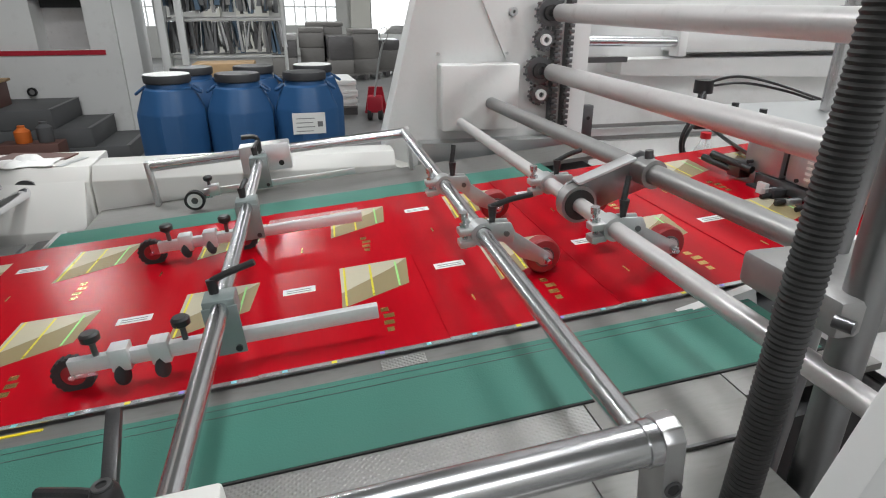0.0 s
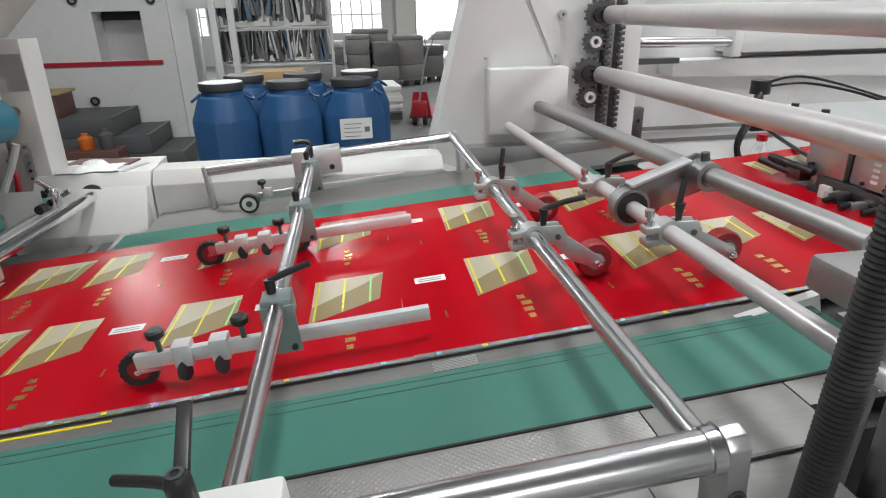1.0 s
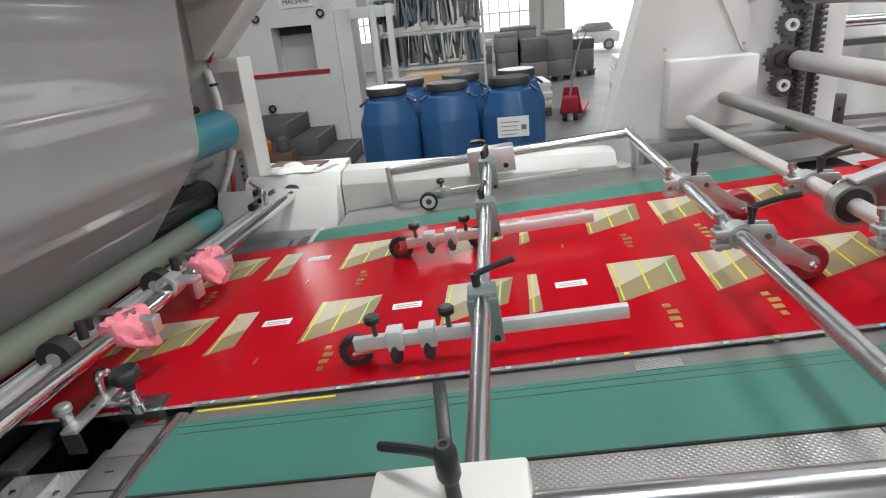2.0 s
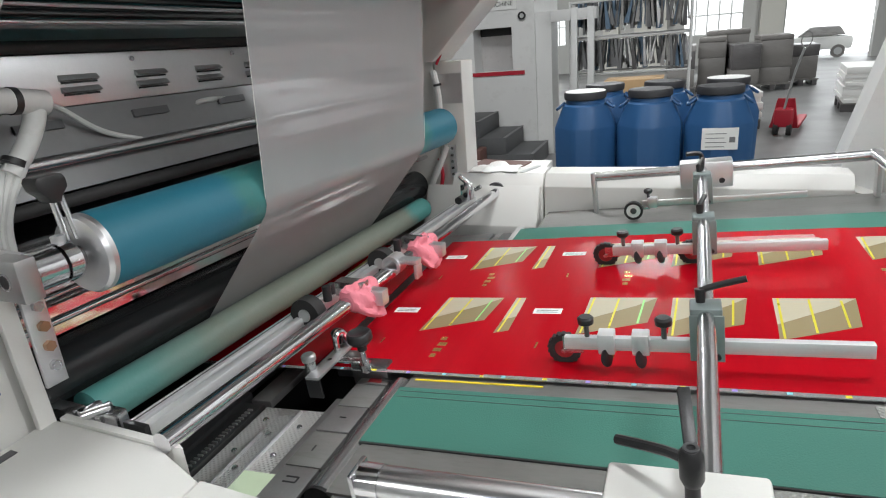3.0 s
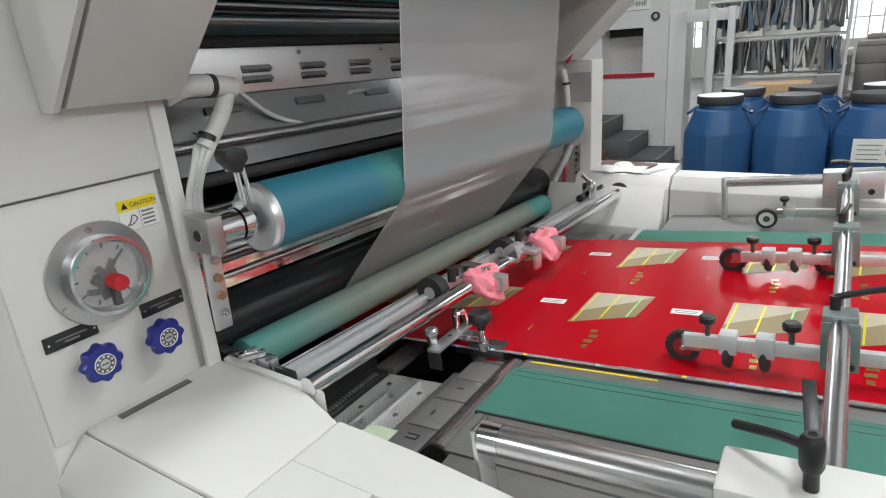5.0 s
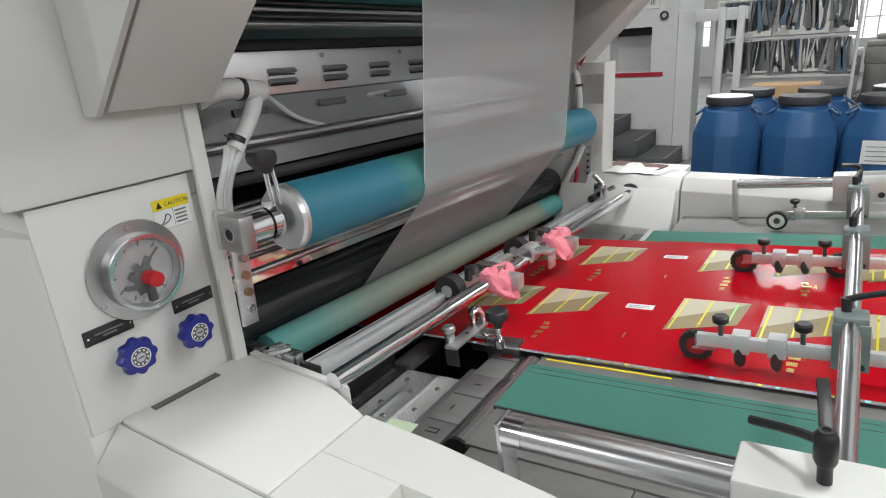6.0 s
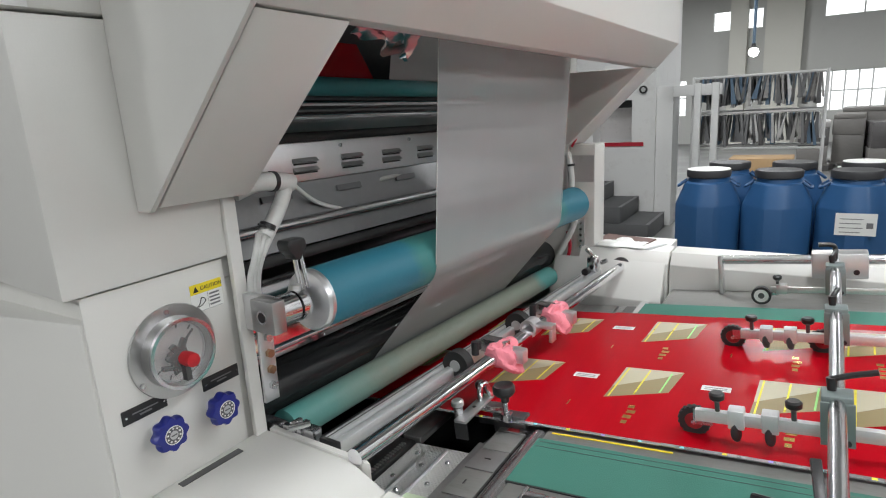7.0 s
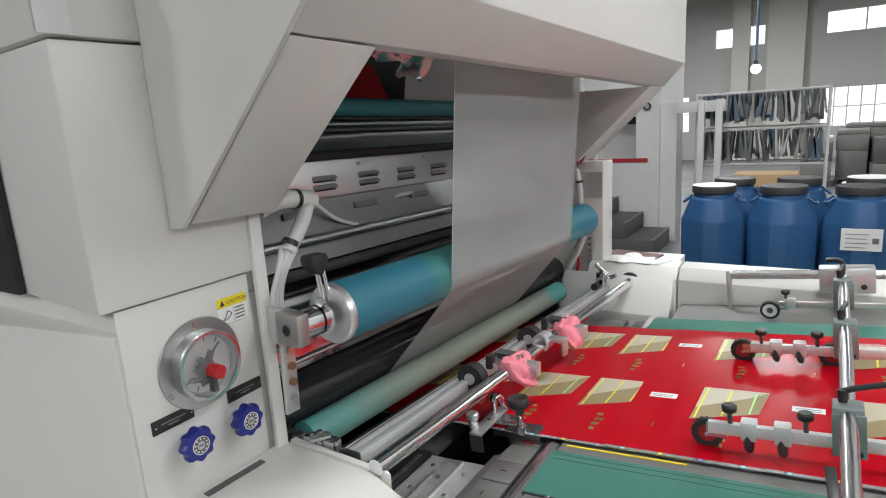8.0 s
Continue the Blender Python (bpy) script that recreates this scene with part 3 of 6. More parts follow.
def drum(x, y, turn, white_top=False, paper=False, tag=False):
    t = thing("plastic_drum", "blue square-shouldered plastic drum with black screw lid" + (", white label" if paper else ", film on top" if white_top else ""), "drum", pose(x, y, 0.4215, 0, 0, turn), "blue drums")
    b = B()
    sec, n = [(0.02, 0.0), (0.155, 0.0), (0.172, 0.02), (0.178, 0.1), (0.181, 0.455), (0.178, 0.468), (0.134, 0.588), (0.118, 0.598), (0.114, 0.62), (0.02, 0.62)], 40
    loops = []
    for i, (r, h) in enumerate(sec):
        sq = 1.0 if i in (0, 8, 9) else 0.55 if i in (6, 7) else 0.0
        lp = []
        for k in range(n):
            a = 2 * math.pi * (k + 0.5) / n
            c, s = math.cos(a), math.sin(a)
            e = 5.0
            f = 1.0 / (abs(c) ** e + abs(s) ** e) ** (1 / e)
            oct_f = min(f, 1.30 / (abs(c) + abs(s)))
            rr = r * (sq + (1 - sq) * oct_f)
            lp.append(b.verts.new((rr * c, rr * s, h)))
        loops.append(lp)
    for u, v in zip(loops, loops[1:]):
        for k in range(n):
            b.faces.new((u[k], u[(k + 1) % n], v[(k + 1) % n], v[k]))
    b.faces.new(loops[0][::-1])
    b.faces.new(loops[-1])
    BEVELLED.add(id(b))
    part("body", b, BLUE_DRUM, t)
    part("lid", lathe(B(), [(0.118, 0.622), (0.124, 0.625), (0.126, 0.656), (0.121, 0.666), (0.02, 0.668)], n=40), LID_BLACK, t, "black ribbed screw lid")
    for s in (-1, 1):
        part("carry_handle", tube(B(), [(s * 0.125, -0.04, 0.6), (s * 0.165, -0.04, 0.57), (s * 0.165, 0.04, 0.57), (s * 0.125, 0.04, 0.6)], 0.008, 8), BLUE_DRUM, t)
    if white_top:
        part("film_cover", lathe(B(), [(0.10, 0.6685), (0.122, 0.6675), (0.1215, 0.6695), (0.1, 0.672), (0.02, 0.674)], n=24), PAPER, t, "crumpled white film")
    if paper:
        part("paper_label", box(B(), -0.095, 0.09, -0.183, -0.1795, 0.335, 0.455), PAPER, t, "white paper label")
        for k in range(4):
            part("print_line", box(B(), -0.075, 0.02 + 0.01 * (k % 2), -0.1842, -0.1835, 0.35 + 0.024 * k, 0.354 + 0.024 * k), GREY_PLATE, t)
        part("print_mark", box(B(), 0.045, 0.075, -0.1842, -0.1835, 0.375, 0.405), GREY_PLATE, t)
    if tag:
        part("paper_tag", box(B(), 0.03, 0.075, -0.152, -0.149, 0.52, 0.535, pose(0, 0.03, 0.0, 0, 0, 0)), PAPER, t, "small white tag")
    return t


drum(-0.60, 3.85, 4, white_top=True, tag=True)
drum(-0.225, 3.85, -3, tag=True)
drum(0.15, 3.86, 2, paper=True)
drum(-0.53, 4.26, 0)
drum(-0.16, 4.27, 5)
drum(0.21, 4.27, 8, white_top=True)

# ---- laminator at the table's lower end, turned slightly to the table ----
LAM = Matrix.Translation((-0.8, 0.5, 1.2)) @ pose(0, 0, 0, -1.5, 0, -2.4) @ Matrix.Translation((0.8, -0.5, -1.2))
lam = thing("laminator_housing", "cream-white laminating machine housing with overhanging hood", "machine")
part("lower_body", prism(B(), [(-0.826, 0.264), (-0.826, 0.505), (-1.95, 0.505), (-1.95, 0.2), (-1.2, 0.2)], "z", 0, 1.322, 0.006), PAINT, lam)
part("upper_body", prism(B(), [(-0.813, 0.245), (-0.813, 0.505), (-1.95, 0.505), (-1.95, 0.27), (-1.03, 0.263)], "z", 1.357, 1.69, 0.005), PAINT, lam)
part("top_body", prism(B(), [(-0.813, 0.245), (-0.813, 0.505), (-1.95, 0.505), (-1.95, 0.27), (-1.03, 0.263)], "z", 1.694, 2.5, 0.005), PAINT, lam)
part("ledge", prism(B(), [(-0.83, 0.275), (-0.83, 0.5), (-1.9, 0.5), (-1.9, 0.28)], "z", 1.322, 1.357), PAINT, lam)
part("side_screen", box(B(), -1.9, -1.04, 0.252, 0.262, 1.36, 1.66), BLACK, lam, "black side panel")
part("tape_patch", box(B(), -0.8125, -0.8105, 0.235, 0.275, 1.695, 1.78), ALU, lam, "crinkled silver tape")
pn = part("control_panel", box(B(), -0.828, -0.822, 0.268, 0.482, 1.045, 1.354, bevel=0.0015), PAINT, lam)
part("edge_strip", box(B(), -0.816, -0.806, 0.487, 0.51, 1.04, 1.46, bevel=0.002), PAINT, lam)


def lpart(name, b, material, parent, label=""):
    """A part of the laminator that spans the machine."""
    o = part(name, b, material, parent, label)
    o.matrix_basis = LAM
    return o


YE = 1.9
SIDE = [(-0.812, 1.449), (-0.785, 1.449), (-0.552, 1.671), (-0.49, 1.735), (-0.49, 2.5), (-0.812, 2.5)]
part("hood_cheek", prism(B(), SIDE, "y", 0.358, 0.366, 0.001), PAINT, lam)
lpart("hood_arm", prism(B(), [(-0.812, 1.449), (-0.785, 1.449), (-0.554, 1.669), (-0.812, 1.669)], "y", 0.37, 0.515, 0.002), PAINT, lam)
lpart("hood_arm", prism(B(), [(-0.812, 1.449), (-0.785, 1.449), (-0.554, 1.669), (-0.812, 1.669)], "y", 1.76, YE, 0.002), PAINT, lam)
lpart("hood_front", prism(B(), [(-0.552, 1.672), (-0.49, 1.737), (-0.49, 2.5), (-0.55, 2.5), (-0.55, 1.76), (-0.59, 1.69), (-0.59, 1.672)], "y", 0.37, YE, 0.002), PAINT, lam)
lpart("hood_roof", box(B(), -1.9, -0.49, 0.37, YE, 2.502, 2.53), PAINT, lam)
# far side frame
lpart("far_frame", prism(B(), [(-1.95, 0.0), (-0.803, 0.0), (-0.803, 1.449), (-0.812, 1.449), (-0.812, 2.5), (-1.95, 2.5)], "y", 1.80, YE - 0.002, 0.003), PAINT, lam)
lpart("far_post", box(B(), -0.80, -0.712, 1.802, 1.895, 0.95, 1.447, bevel=0.004), PAINT, lam)
lpart("far_sign", box(B(), -0.792, -0.714, 1.8, 1.8015, 1.325, 1.412), ROLLER_GREY, lam, "pale warning notice")
# Back wall and inner floor have the cavity's shade in their colour.
lpart("back_wall", box(B(), -1.95, -1.9, 0.506, 1.798, 0, 2.5), MACHINE_SHADE, lam)
lpart("inner_floor", box(B(), -1.9, -0.84, 0.506, 1.798, 0.1, 0.6), MACHINE_SHADE, lam)
lpart("inner_near_lining", box(B(), -1.9, -0.83, 0.507, 0.512, 0.9, 2.5), STEEL_DARK, lam)

# control panel fittings
gx = -0.822
ga = part("pressure_gauge", lathe(B(), [(0.068, 0.0), (0.069, 0.002), (0.068, 0.004), (0.052, 0.005), (0.051, 0.022), (0.046, 0.026), (0.045, 0.006), (0.003, 0.006)], (gx, 0.379, 1.243), (1, 0, 0), 48), STEEL_SATIN, lam, "round steel-rimmed pressure gauge")
part("dial", rod(B(), (gx + 0.0062, 0.379, 1.243), (gx + 0.008, 0.379, 1.243), 0.0445, 40), ROLLER_GREY, ga, "white dial face")
part("bezel", ring(B(), (gx + 0.0222, 0.379, 1.243), (gx + 0.0272, 0.379, 1.243), 0.0515, 0.0465, 48), CHROME, ga, "bright bezel ring")
part("inner_ring", ring(B(), (gx + 0.0081, 0.379, 1.243), (gx + 0.013, 0.379, 1.243), 0.0444, 0.0425, 40), STEEL, ga)
for dy, dz, w, h, tilt in ((-0.014, -0.004, 0.012, 0.007, 20), (-0.02, -0.018, 0.016, 0.006, -15), (-0.006, 0.006, 0.008, 0.012, 30), (0.008, 0.01, 0.007, 0.016, -35), (0.002, -0.02, 0.006, 0.016, 10)):
    part("contact_block", box(B(), gx + 0.0085, gx + 0.016, -w / 2, w / 2, -h / 2, h / 2, pose(0, 0.379 + dy, 1.243 + dz, tilt)), BLACK, ga)
for k in range(9):
    a = radians(-40 + 32.5 * k)
    m = Matrix.Translation((gx + 0.0085, 0.379, 1.243)) @ Matrix.Rotation(a, 4, "X")
    part("dial_mark", box(B(), -0.0004, 0.0004, -0.001, 0.001, 0.034, 0.041, m), BLACK, ga)
part("pointer", box(B(), -0.0006, 0.0006, -0.0016, 0.0016, -0.012, 0.038, Matrix.Translation((gx + 0.010, 0.379, 1.243)) @ pose(0, 0, 0, -50)), BLACK, ga)
part("contact_arm", box(B(), -0.001, 0.001, -0.016, 0.014, -0.03, 0.006, Matrix.Translation((gx + 0.0115, 0.378, 1.243)) @ pose(0, 0, 0, 12)), BLACK, ga)
part("glass", rod(B(), (gx + 0.0225, 0.379, 1.243), (gx + 0.0235, 0.379, 1.243), 0.0455, 40), CLEAR_BAR, ga)
part("setting_knob", lathe(B(), [(0.010, 0.024), (0.0108, 0.036), (0.010, 0.045), (0.002, 0.047)], (gx, 0.379, 1.236), (1, 0, 0), 24), RED, ga, "red setting knob")
part("setting_stem", box(B(), gx + 0.0236, gx + 0.034, 0.372, 0.38, 1.205, 1.226), STEEL_DARK, ga)
for k in range(3):
    a = radians(90 + 120 * k)
    part("screw", rod(B(), (gx + 0.003, 0.375 + 0.06 * math.cos(a), 1.243 + 0.06 * math.sin(a)), (gx + 0.007, 0.375 + 0.06 * math.cos(a), 1.243 + 0.06 * math.sin(a)), 0.004, 12), STEEL, ga)


def lobed_knob(y, z):
    k = part("valve_knob", B(), BLUE_KNOB, lam, "blue eight-lobed valve knob")
    b, n = B(), 64
    prof = [(0.017, 0.016), (0.0232, 0.018), (0.0245, 0.022), (0.0245, 0.030), (0.0228, 0.034), (0.013, 0.035)]
    loops = []
    for r, h in prof:
        loops.append([b.verts.new((gx + h, y + r * (1 + (0.085 * math.cos(8 * 2 * math.pi * i / n) if r > 0.022 else 0)) * math.cos(2 * math.pi * i / n), z + r * (1 + (0.085 * math.cos(8 * 2 * math.pi * i / n) if r > 0.022 else 0)) * math.sin(2 * math.pi * i / n))) for i in range(n)])
    for u, v in zip(loops, loops[1:]):
        for i in range(n):
            b.faces.new((u[i], u[(i + 1) % n], v[(i + 1) % n], v[i]))
    b.faces.new(loops[0][::-1])
    b.faces.new(loops[-1])
    k.data = mesh_of("valve_knob", b, BLUE_KNOB)
    part("stem", rod(B(), (gx, y, z), (gx + 0.017, y, z), 0.012, 20), ALU, k, "metal stem")
    part("cap", ring(B(), (gx + 0.0351, y, z), (gx + 0.0362, y, z), 0.0135, 0.0125, 32), PAPER, k, "white ring cap")
    part("cap_plate", rod(B(), (gx + 0.0350, y, z), (gx + 0.0353, y, z), 0.0124, 28), STEEL_DARK, k)
    for j in range(10):
        part("cap_print", box(B(), -0.0003, 0.0003, -0.0012, 0.0012, 0.0085, 0.0108, Matrix.Translation((gx + 0.0356, y, z)) @ Matrix.Rotation(0.628 * j, 4, "X")), PAPER, k)
    part("cap_centre", rod(B(), (gx + 0.0351, y, z), (gx + 0.0358, y, z), 0.0062, 20), ZINC, k)
    part("cap_slot", box(B(), gx + 0.0358, gx + 0.0361, y - 0.0045, y + 0.0045, z - 0.001, z + 0.001), STEEL_DARK, k)


lobed_knob(0.337, 1.139)
lobed_knob(0.426, 1.134)
for y, z, tilt in ((0.295, 1.178, 0), (0.420, 1.171, 0)):
    np_ = part("name_plate", box(B(), gx, gx + 0.003, y - 0.006, y + 0.060, z - 0.0105, z + 0.0105, bevel=0.0014), BLACK, lam, "black engraved name plate")
    part("engraving", box(B(), gx + 0.0031, gx + 0.0034, y + 0.018, y + 0.036, z - 0.004, z - 0.0015), GREY_PLATE, np_)
    part("engraving", box(B(), gx + 0.0031, gx + 0.0034, y + 0.008, y + 0.046, z + 0.001, z + 0.003), GREY_PLATE, np_)
    for e in (-0.001, 0.055):
        part("rivet", rod(B(), (gx + 0.003, y + e, z), (gx + 0.004, y + e, z), 0.0016, 10), STEEL, np_)
cs = part("caution_sticker", box(B(), gx, gx + 0.001, 0.419, 0.474, 1.284, 1.327), PAPER, lam, "white and yellow caution sticker")
part("yellow_band", box(B(), gx + 0.0011, gx + 0.0014, 0.419, 0.474, 1.312, 1.327), YELLOW, cs)
cu = bpy.data.curves.new("writing", "FONT")
cu.body, cu.size, cu.extrude = "CAUTION", 0.0085, 0.0001
tx = new("writing", cu)
tx.parent, tx.matrix_basis = cs, pose(gx + 0.0016, 0.436, 1.3165, 90, 0, 90)
cu.materials.append(BLACK)
part("warning_triangle", prism(B(), [(0.424, 1.315), (0.433, 1.315), (0.4285, 1.324)], "x", gx + 0.0015, gx + 0.0018), BLACK, cs)
part("warning_drawing", tube(B(), [(gx + 0.0014, 0.424, 1.29), (gx + 0.0014, 0.432, 1.296), (gx + 0.0014, 0.437, 1.305), (gx + 0.0014, 0.443, 1.3), (gx + 0.0014, 0.437, 1.294), (gx + 0.0014, 0.43, 1.292)], 0.0007, 6), BLACK, cs)
part("rule", box(B(), gx + 0.0011, gx + 0.0013, 0.4475, 0.4480, 1.286, 1.312), GREY_PLATE, cs)
for z in (1.2845, 1.3118):
    part("rule", box(B(), gx + 0.0011, gx + 0.0013, 0.420, 0.473, z, z + 0.0005), GREY_PLATE, cs)
for k in range(4):
    part("print_line", box(B(), gx + 0.0011, gx + 0.0014, 0.450, 0.468, 1.289 + 0.0055 * k, 1.2915 + 0.0055 * k), GREY_PLATE, cs)

# cover table in front of the panel
ct = thing("near_side_cover", "cream-white sheet-metal side cover with a sloping edge", "machine cover")
part("cover_top", prism(B(), [(-0.821, 0.304), (-0.821, 0.512), (-0.62, 0.505), (-0.526, 0.470), (-0.526, 0.304)], "z", 0.5, 1.05, 0.006), PAINT, ct)
EXT = [(-0.5235, 0.470), (-0.40, 0.465), (-0.27, 0.452), (-0.2, 0.445)]
part("cover_extension", prism(B(), [(-0.5235, 0.388), *EXT, (-0.2, 0.388)], "z", 0.5, 1.05), PAINT, ct)
part("cover_extension", box(B(), -0.5235, -0.405, 0.304, 0.3875, 0.5, 1.05), PAINT, ct)
part("cover_extension", box(B(), -0.30, -0.2, 0.304, 0.3875, 0.5, 1.05), PAINT, ct)
part("recess_floor", box(B(), -0.4045, -0.3005, 0.304, 0.3875, 0.5, 1.02), PAINT, ct)
part("edge_rail", prism(B(), [(-0.805, 0.5125), (-0.805, 0.524), (-0.6, 0.516), (-0.585, 0.508), (-0.6, 0.5045), (-0.62, 0.506)], "z", 1.0, 1.0515, 0.001), PAINT, ct)
part("slot", box(B(), -0.0065, 0.0065, -0.052, 0.052, 0, 0.0014, pose(-0.800, 0.394, 1.0502, 0, 0, -3)), STEEL_DARK, ct, "steel slot plate")
part("cover_flank", prism(B(), [(0.255, 0.02), (0.255, 1.0), (0.302, 1.049), (0.302, 0.02)], "x", -0.821, -0.2, 0.004), PAINT, ct)

# inside the laminator: steel plates, drum, rollers
inn = thing("heating_unit", "steel heater casing with louvred vents and polished drum", "machine unit")
lpart("vent_plate", box(B(), -0.905, -0.893, 0.53, 1.79, 1.443, 1.516, bevel=0.002), ALU, inn)
for k in range(9):
    for j in range(2):
        y, z = 0.70 + 0.13 * k, 1.461 + 0.017 * j
        lv = B()
        prism(lv, [(-0.8925, z), (-0.884, z + 0.002), (-0.8925, z + 0.009)], "y", y, y + 0.062)
        lpart("louvre", lv, ZINC, inn)
        lpart("louvre_gap", box(B(), -0.8929, -0.8885, y + 0.003, y + 0.059, z - 0.0035, z - 0.0005), SEAM, inn)
for k in range(6):
    lpart("screw", rod(B(), (-0.893, 0.60 + 0.23 * k, 1.505), (-0.8895, 0.60 + 0.23 * k, 1.505), 0.004, 10), STEEL, inn)
lpart("sloping_plate", prism(B(), [(-0.905, 1.442), (-0.895, 1.442), (-0.862, 1.33), (-0.874, 1.328)], "y", 0.53, 1.79), STEEL_SHEEN, inn)
for k in range(6):
    y = 0.60 + 0.19 * k
    lpart("louvre_gap", box(B(), -0.035, 0.035, -0.006, 0.006, -0.001, 0.004, Matrix.Translation((-0.8875, y + 0.05, 1.42)) @ pose(0, 0, 0, 0, 72, 0) @ pose(0, 0, 0, 0, 0, 90)), STEEL_DARK, inn)
lpart("black_trim", rod(B(), (-0.892, 0.52, 1.526), (-0.892, 1.79, 1.526), 0.009, 16), BLACK_RUBBER, inn)
lpart("upper_plate", prism(B(), [(-0.962, 1.587), (-0.952, 1.587), (-0.897, 1.535), (-0.908, 1.535)], "y", 0.53, 1.79), STEEL_BRIGHT, inn)
for x, z, r, m in ((-0.922, 1.562, 0.006, CHROME), (-0.935, 1.575, 0.007, STEEL_DARK), (-0.942, 1.588, 0.008, STEEL), (-0.955, 1.60, 0.011, STEEL_DARK), (-0.925, 1.622, 0.019, TEAL), (-0.868, 1.372, 0.010, STEEL)):
    lpart("guide_roller", rod(B(), (x, 0.52, z), (x, 1.795, z), r, 28), m, inn)
lpart("lower_trim", rod(B(), (-0.855, 0.52, 1.318), (-0.855, 1.79, 1.318), 0.010, 16), BLACK_RUBBER, inn)
lpart("chrome_drum", rod(B(), (-1.13, 0.535, 1.16), (-1.13, 1.795, 1.16), 0.2, 96), CHROME, inn, "large polished heating drum")
lpart("drum_end", ring(B(), (-1.13, 0.513, 1.16), (-1.13, 0.53, 1.16), 0.205, 0.06, 64), STEEL_DARK, inn)
lpart("black_roller", rod(B(), (-0.892, 0.52, 1.072), (-0.892, 1.79, 1.072), 0.0455, 48), BLACK_GLOSS, inn, "large black rubber roller")
lpart("chrome_bar", rod(B(), (-0.845, 0.52, 1.165), (-0.845, 1.79, 1.165), 0.006, 16), CHROME, inn)
lpart("chrome_bar", rod(B(), (-0.86, 0.52, 1.195), (-0.86, 1.79, 1.195), 0.005, 16), CHROME, inn)
# Reflector added above the black roller, tilted to mirror the red sheets.
lpart("red_reflector", prism(B(), [(-0.905, 1.122), (-0.899, 1.122), (-0.910, 1.205), (-0.915, 1.205)], "y", 0.535, 1.79), MIRROR, inn, "added mirror plate tilted to reflect the red sheets")
lpart("lower_roller", rod(B(), (-0.83, 0.52, 0.915), (-0.83, 1.79, 0.915), 0.04, 40), STEEL_DARK, inn)

lpart("red_web", prism(B(), [(-0.985, 1.72), (-0.98, 1.72), (-0.935, 1.64), (-0.94, 1.64)], "y", 0.53, 1.0), SHEET_RED, inn, "glossy red web inside the machine")
lpart("inner_film", prism(B(), [(-0.905, 1.75), (-0.9045, 1.75), (-0.9245, 1.63), (-0.925, 1.63)], "y", 1.04, 1.79), FILM, inn, "hazy film inside the machine")
# Near-black board behind the web, put there as interior shade.
lpart("shade_board", box(B(), -1.0, -0.98, 0.53, 1.79, 1.5, 1.9), MACHINE_SHADE, inn)
lpart("mount_strip", box(B(), -0.806, -0.80, 0.512, 0.541, 1.10, 1.238, bevel=0.001), ALU, inn)
COPPERY = mat("coppery_bolt", (0.42, 0.26, 0.16), 0.35, 0.9)
for k in range(4):
    lpart("copper_bolt", rod(B(), (-0.7995, 0.528, 1.128 + 0.028 * k), (-0.793, 0.528, 1.128 + 0.028 * k), 0.0075, 6), COPPERY if k in (1, 2) else STEEL, inn)
cm = B()
random.seed(12)
bmesh.ops.create_grid(cm, x_segments=14, y_segments=8, size=0.5)
for v in cm.verts:
    k = noise.noise(v.co * 4) * 0.03 + noise.noise(v.co * 11) * 0.012
    v.co = Vector((-0.87 + 0.05 * v.co.y + k, 0.99 + 0.17 * v.co.x + 0.3 * k, 1.735 + 0.06 * v.co.y - 0.05 * v.co.x + 0.6 * k))
bmesh.ops.solidify(cm, geom=cm.faces[:], thickness=0.0006)
o = part("crumpled_film", cm, CHROME, inn, "crumpled shiny film end")
o.matrix_basis = LAM

# white sleeved cables
cs1 = thing("cable_bundle", "white sleeved cable bundle tied with black straps", "cables")
part("sleeve", tube(B(), [(-0.81, 0.512, 1.452), (-0.80, 0.545, 1.462), (-0.80, 0.583, 1.459), (-0.80, 0.622, 1.452)], 0.0155, 14), CABLE_WHITE, cs1)
part("sleeve", tube(B(), [(-0.80, 0.61, 1.455), (-0.80, 0.60, 1.43), (-0.80, 0.578, 1.40), (-0.80, 0.552, 1.375)], 0.0125, 12), CABLE_WHITE, cs1)
for k, d in enumerate((-0.008, 0.0, 0.008)):
    part("cable", tube(B(), [(-0.80 + d, 0.556 + d, 1.38), (-0.80, 0.535 + d, 1.345), (-0.803, 0.522 + d, 1.31), (-0.805, 0.519 + d, 1.26)], 0.0052, 8), CABLE_WHITE, cs1)
part("cable", tube(B(), [(-0.80, 0.62, 1.452), (-0.86, 0.687, 1.436), (-0.865, 0.745, 1.396), (-0.868, 0.82, 1.371), (-0.868, 0.87, 1.375), (-0.875, 0.90, 1.39)], 0.0042, 8), CABLE_WHITE, cs1)
part("cable", tube(B(), [(-0.885, 0.94, 1.40), (-0.87, 0.965, 1.412), (-0.868, 1.034, 1.408), (-0.87, 1.103, 1.382), (-0.875, 1.2, 1.36)], 0.0048, 8), CABLE_WHITE, cs1)
for p, q, r in (((-0.80, 0.578, 1.4595), (-0.80, 0.586, 1.4585), 0.0168), ((-0.80, 0.563, 1.392), (-0.80, 0.558, 1.385), 0.0138)):
    part("strap", rod(B(), p, q, r, 16), BLACK, cs1)
part("strap_tail", rod(B(), (-0.795, 0.56, 1.388), (-0.785, 0.53, 1.40), 0.0016, 6), BLACK, cs1)
cs2 = thing("cable_bundle", "white cable bundle and red air tube on the far frame", "cables", LAM)
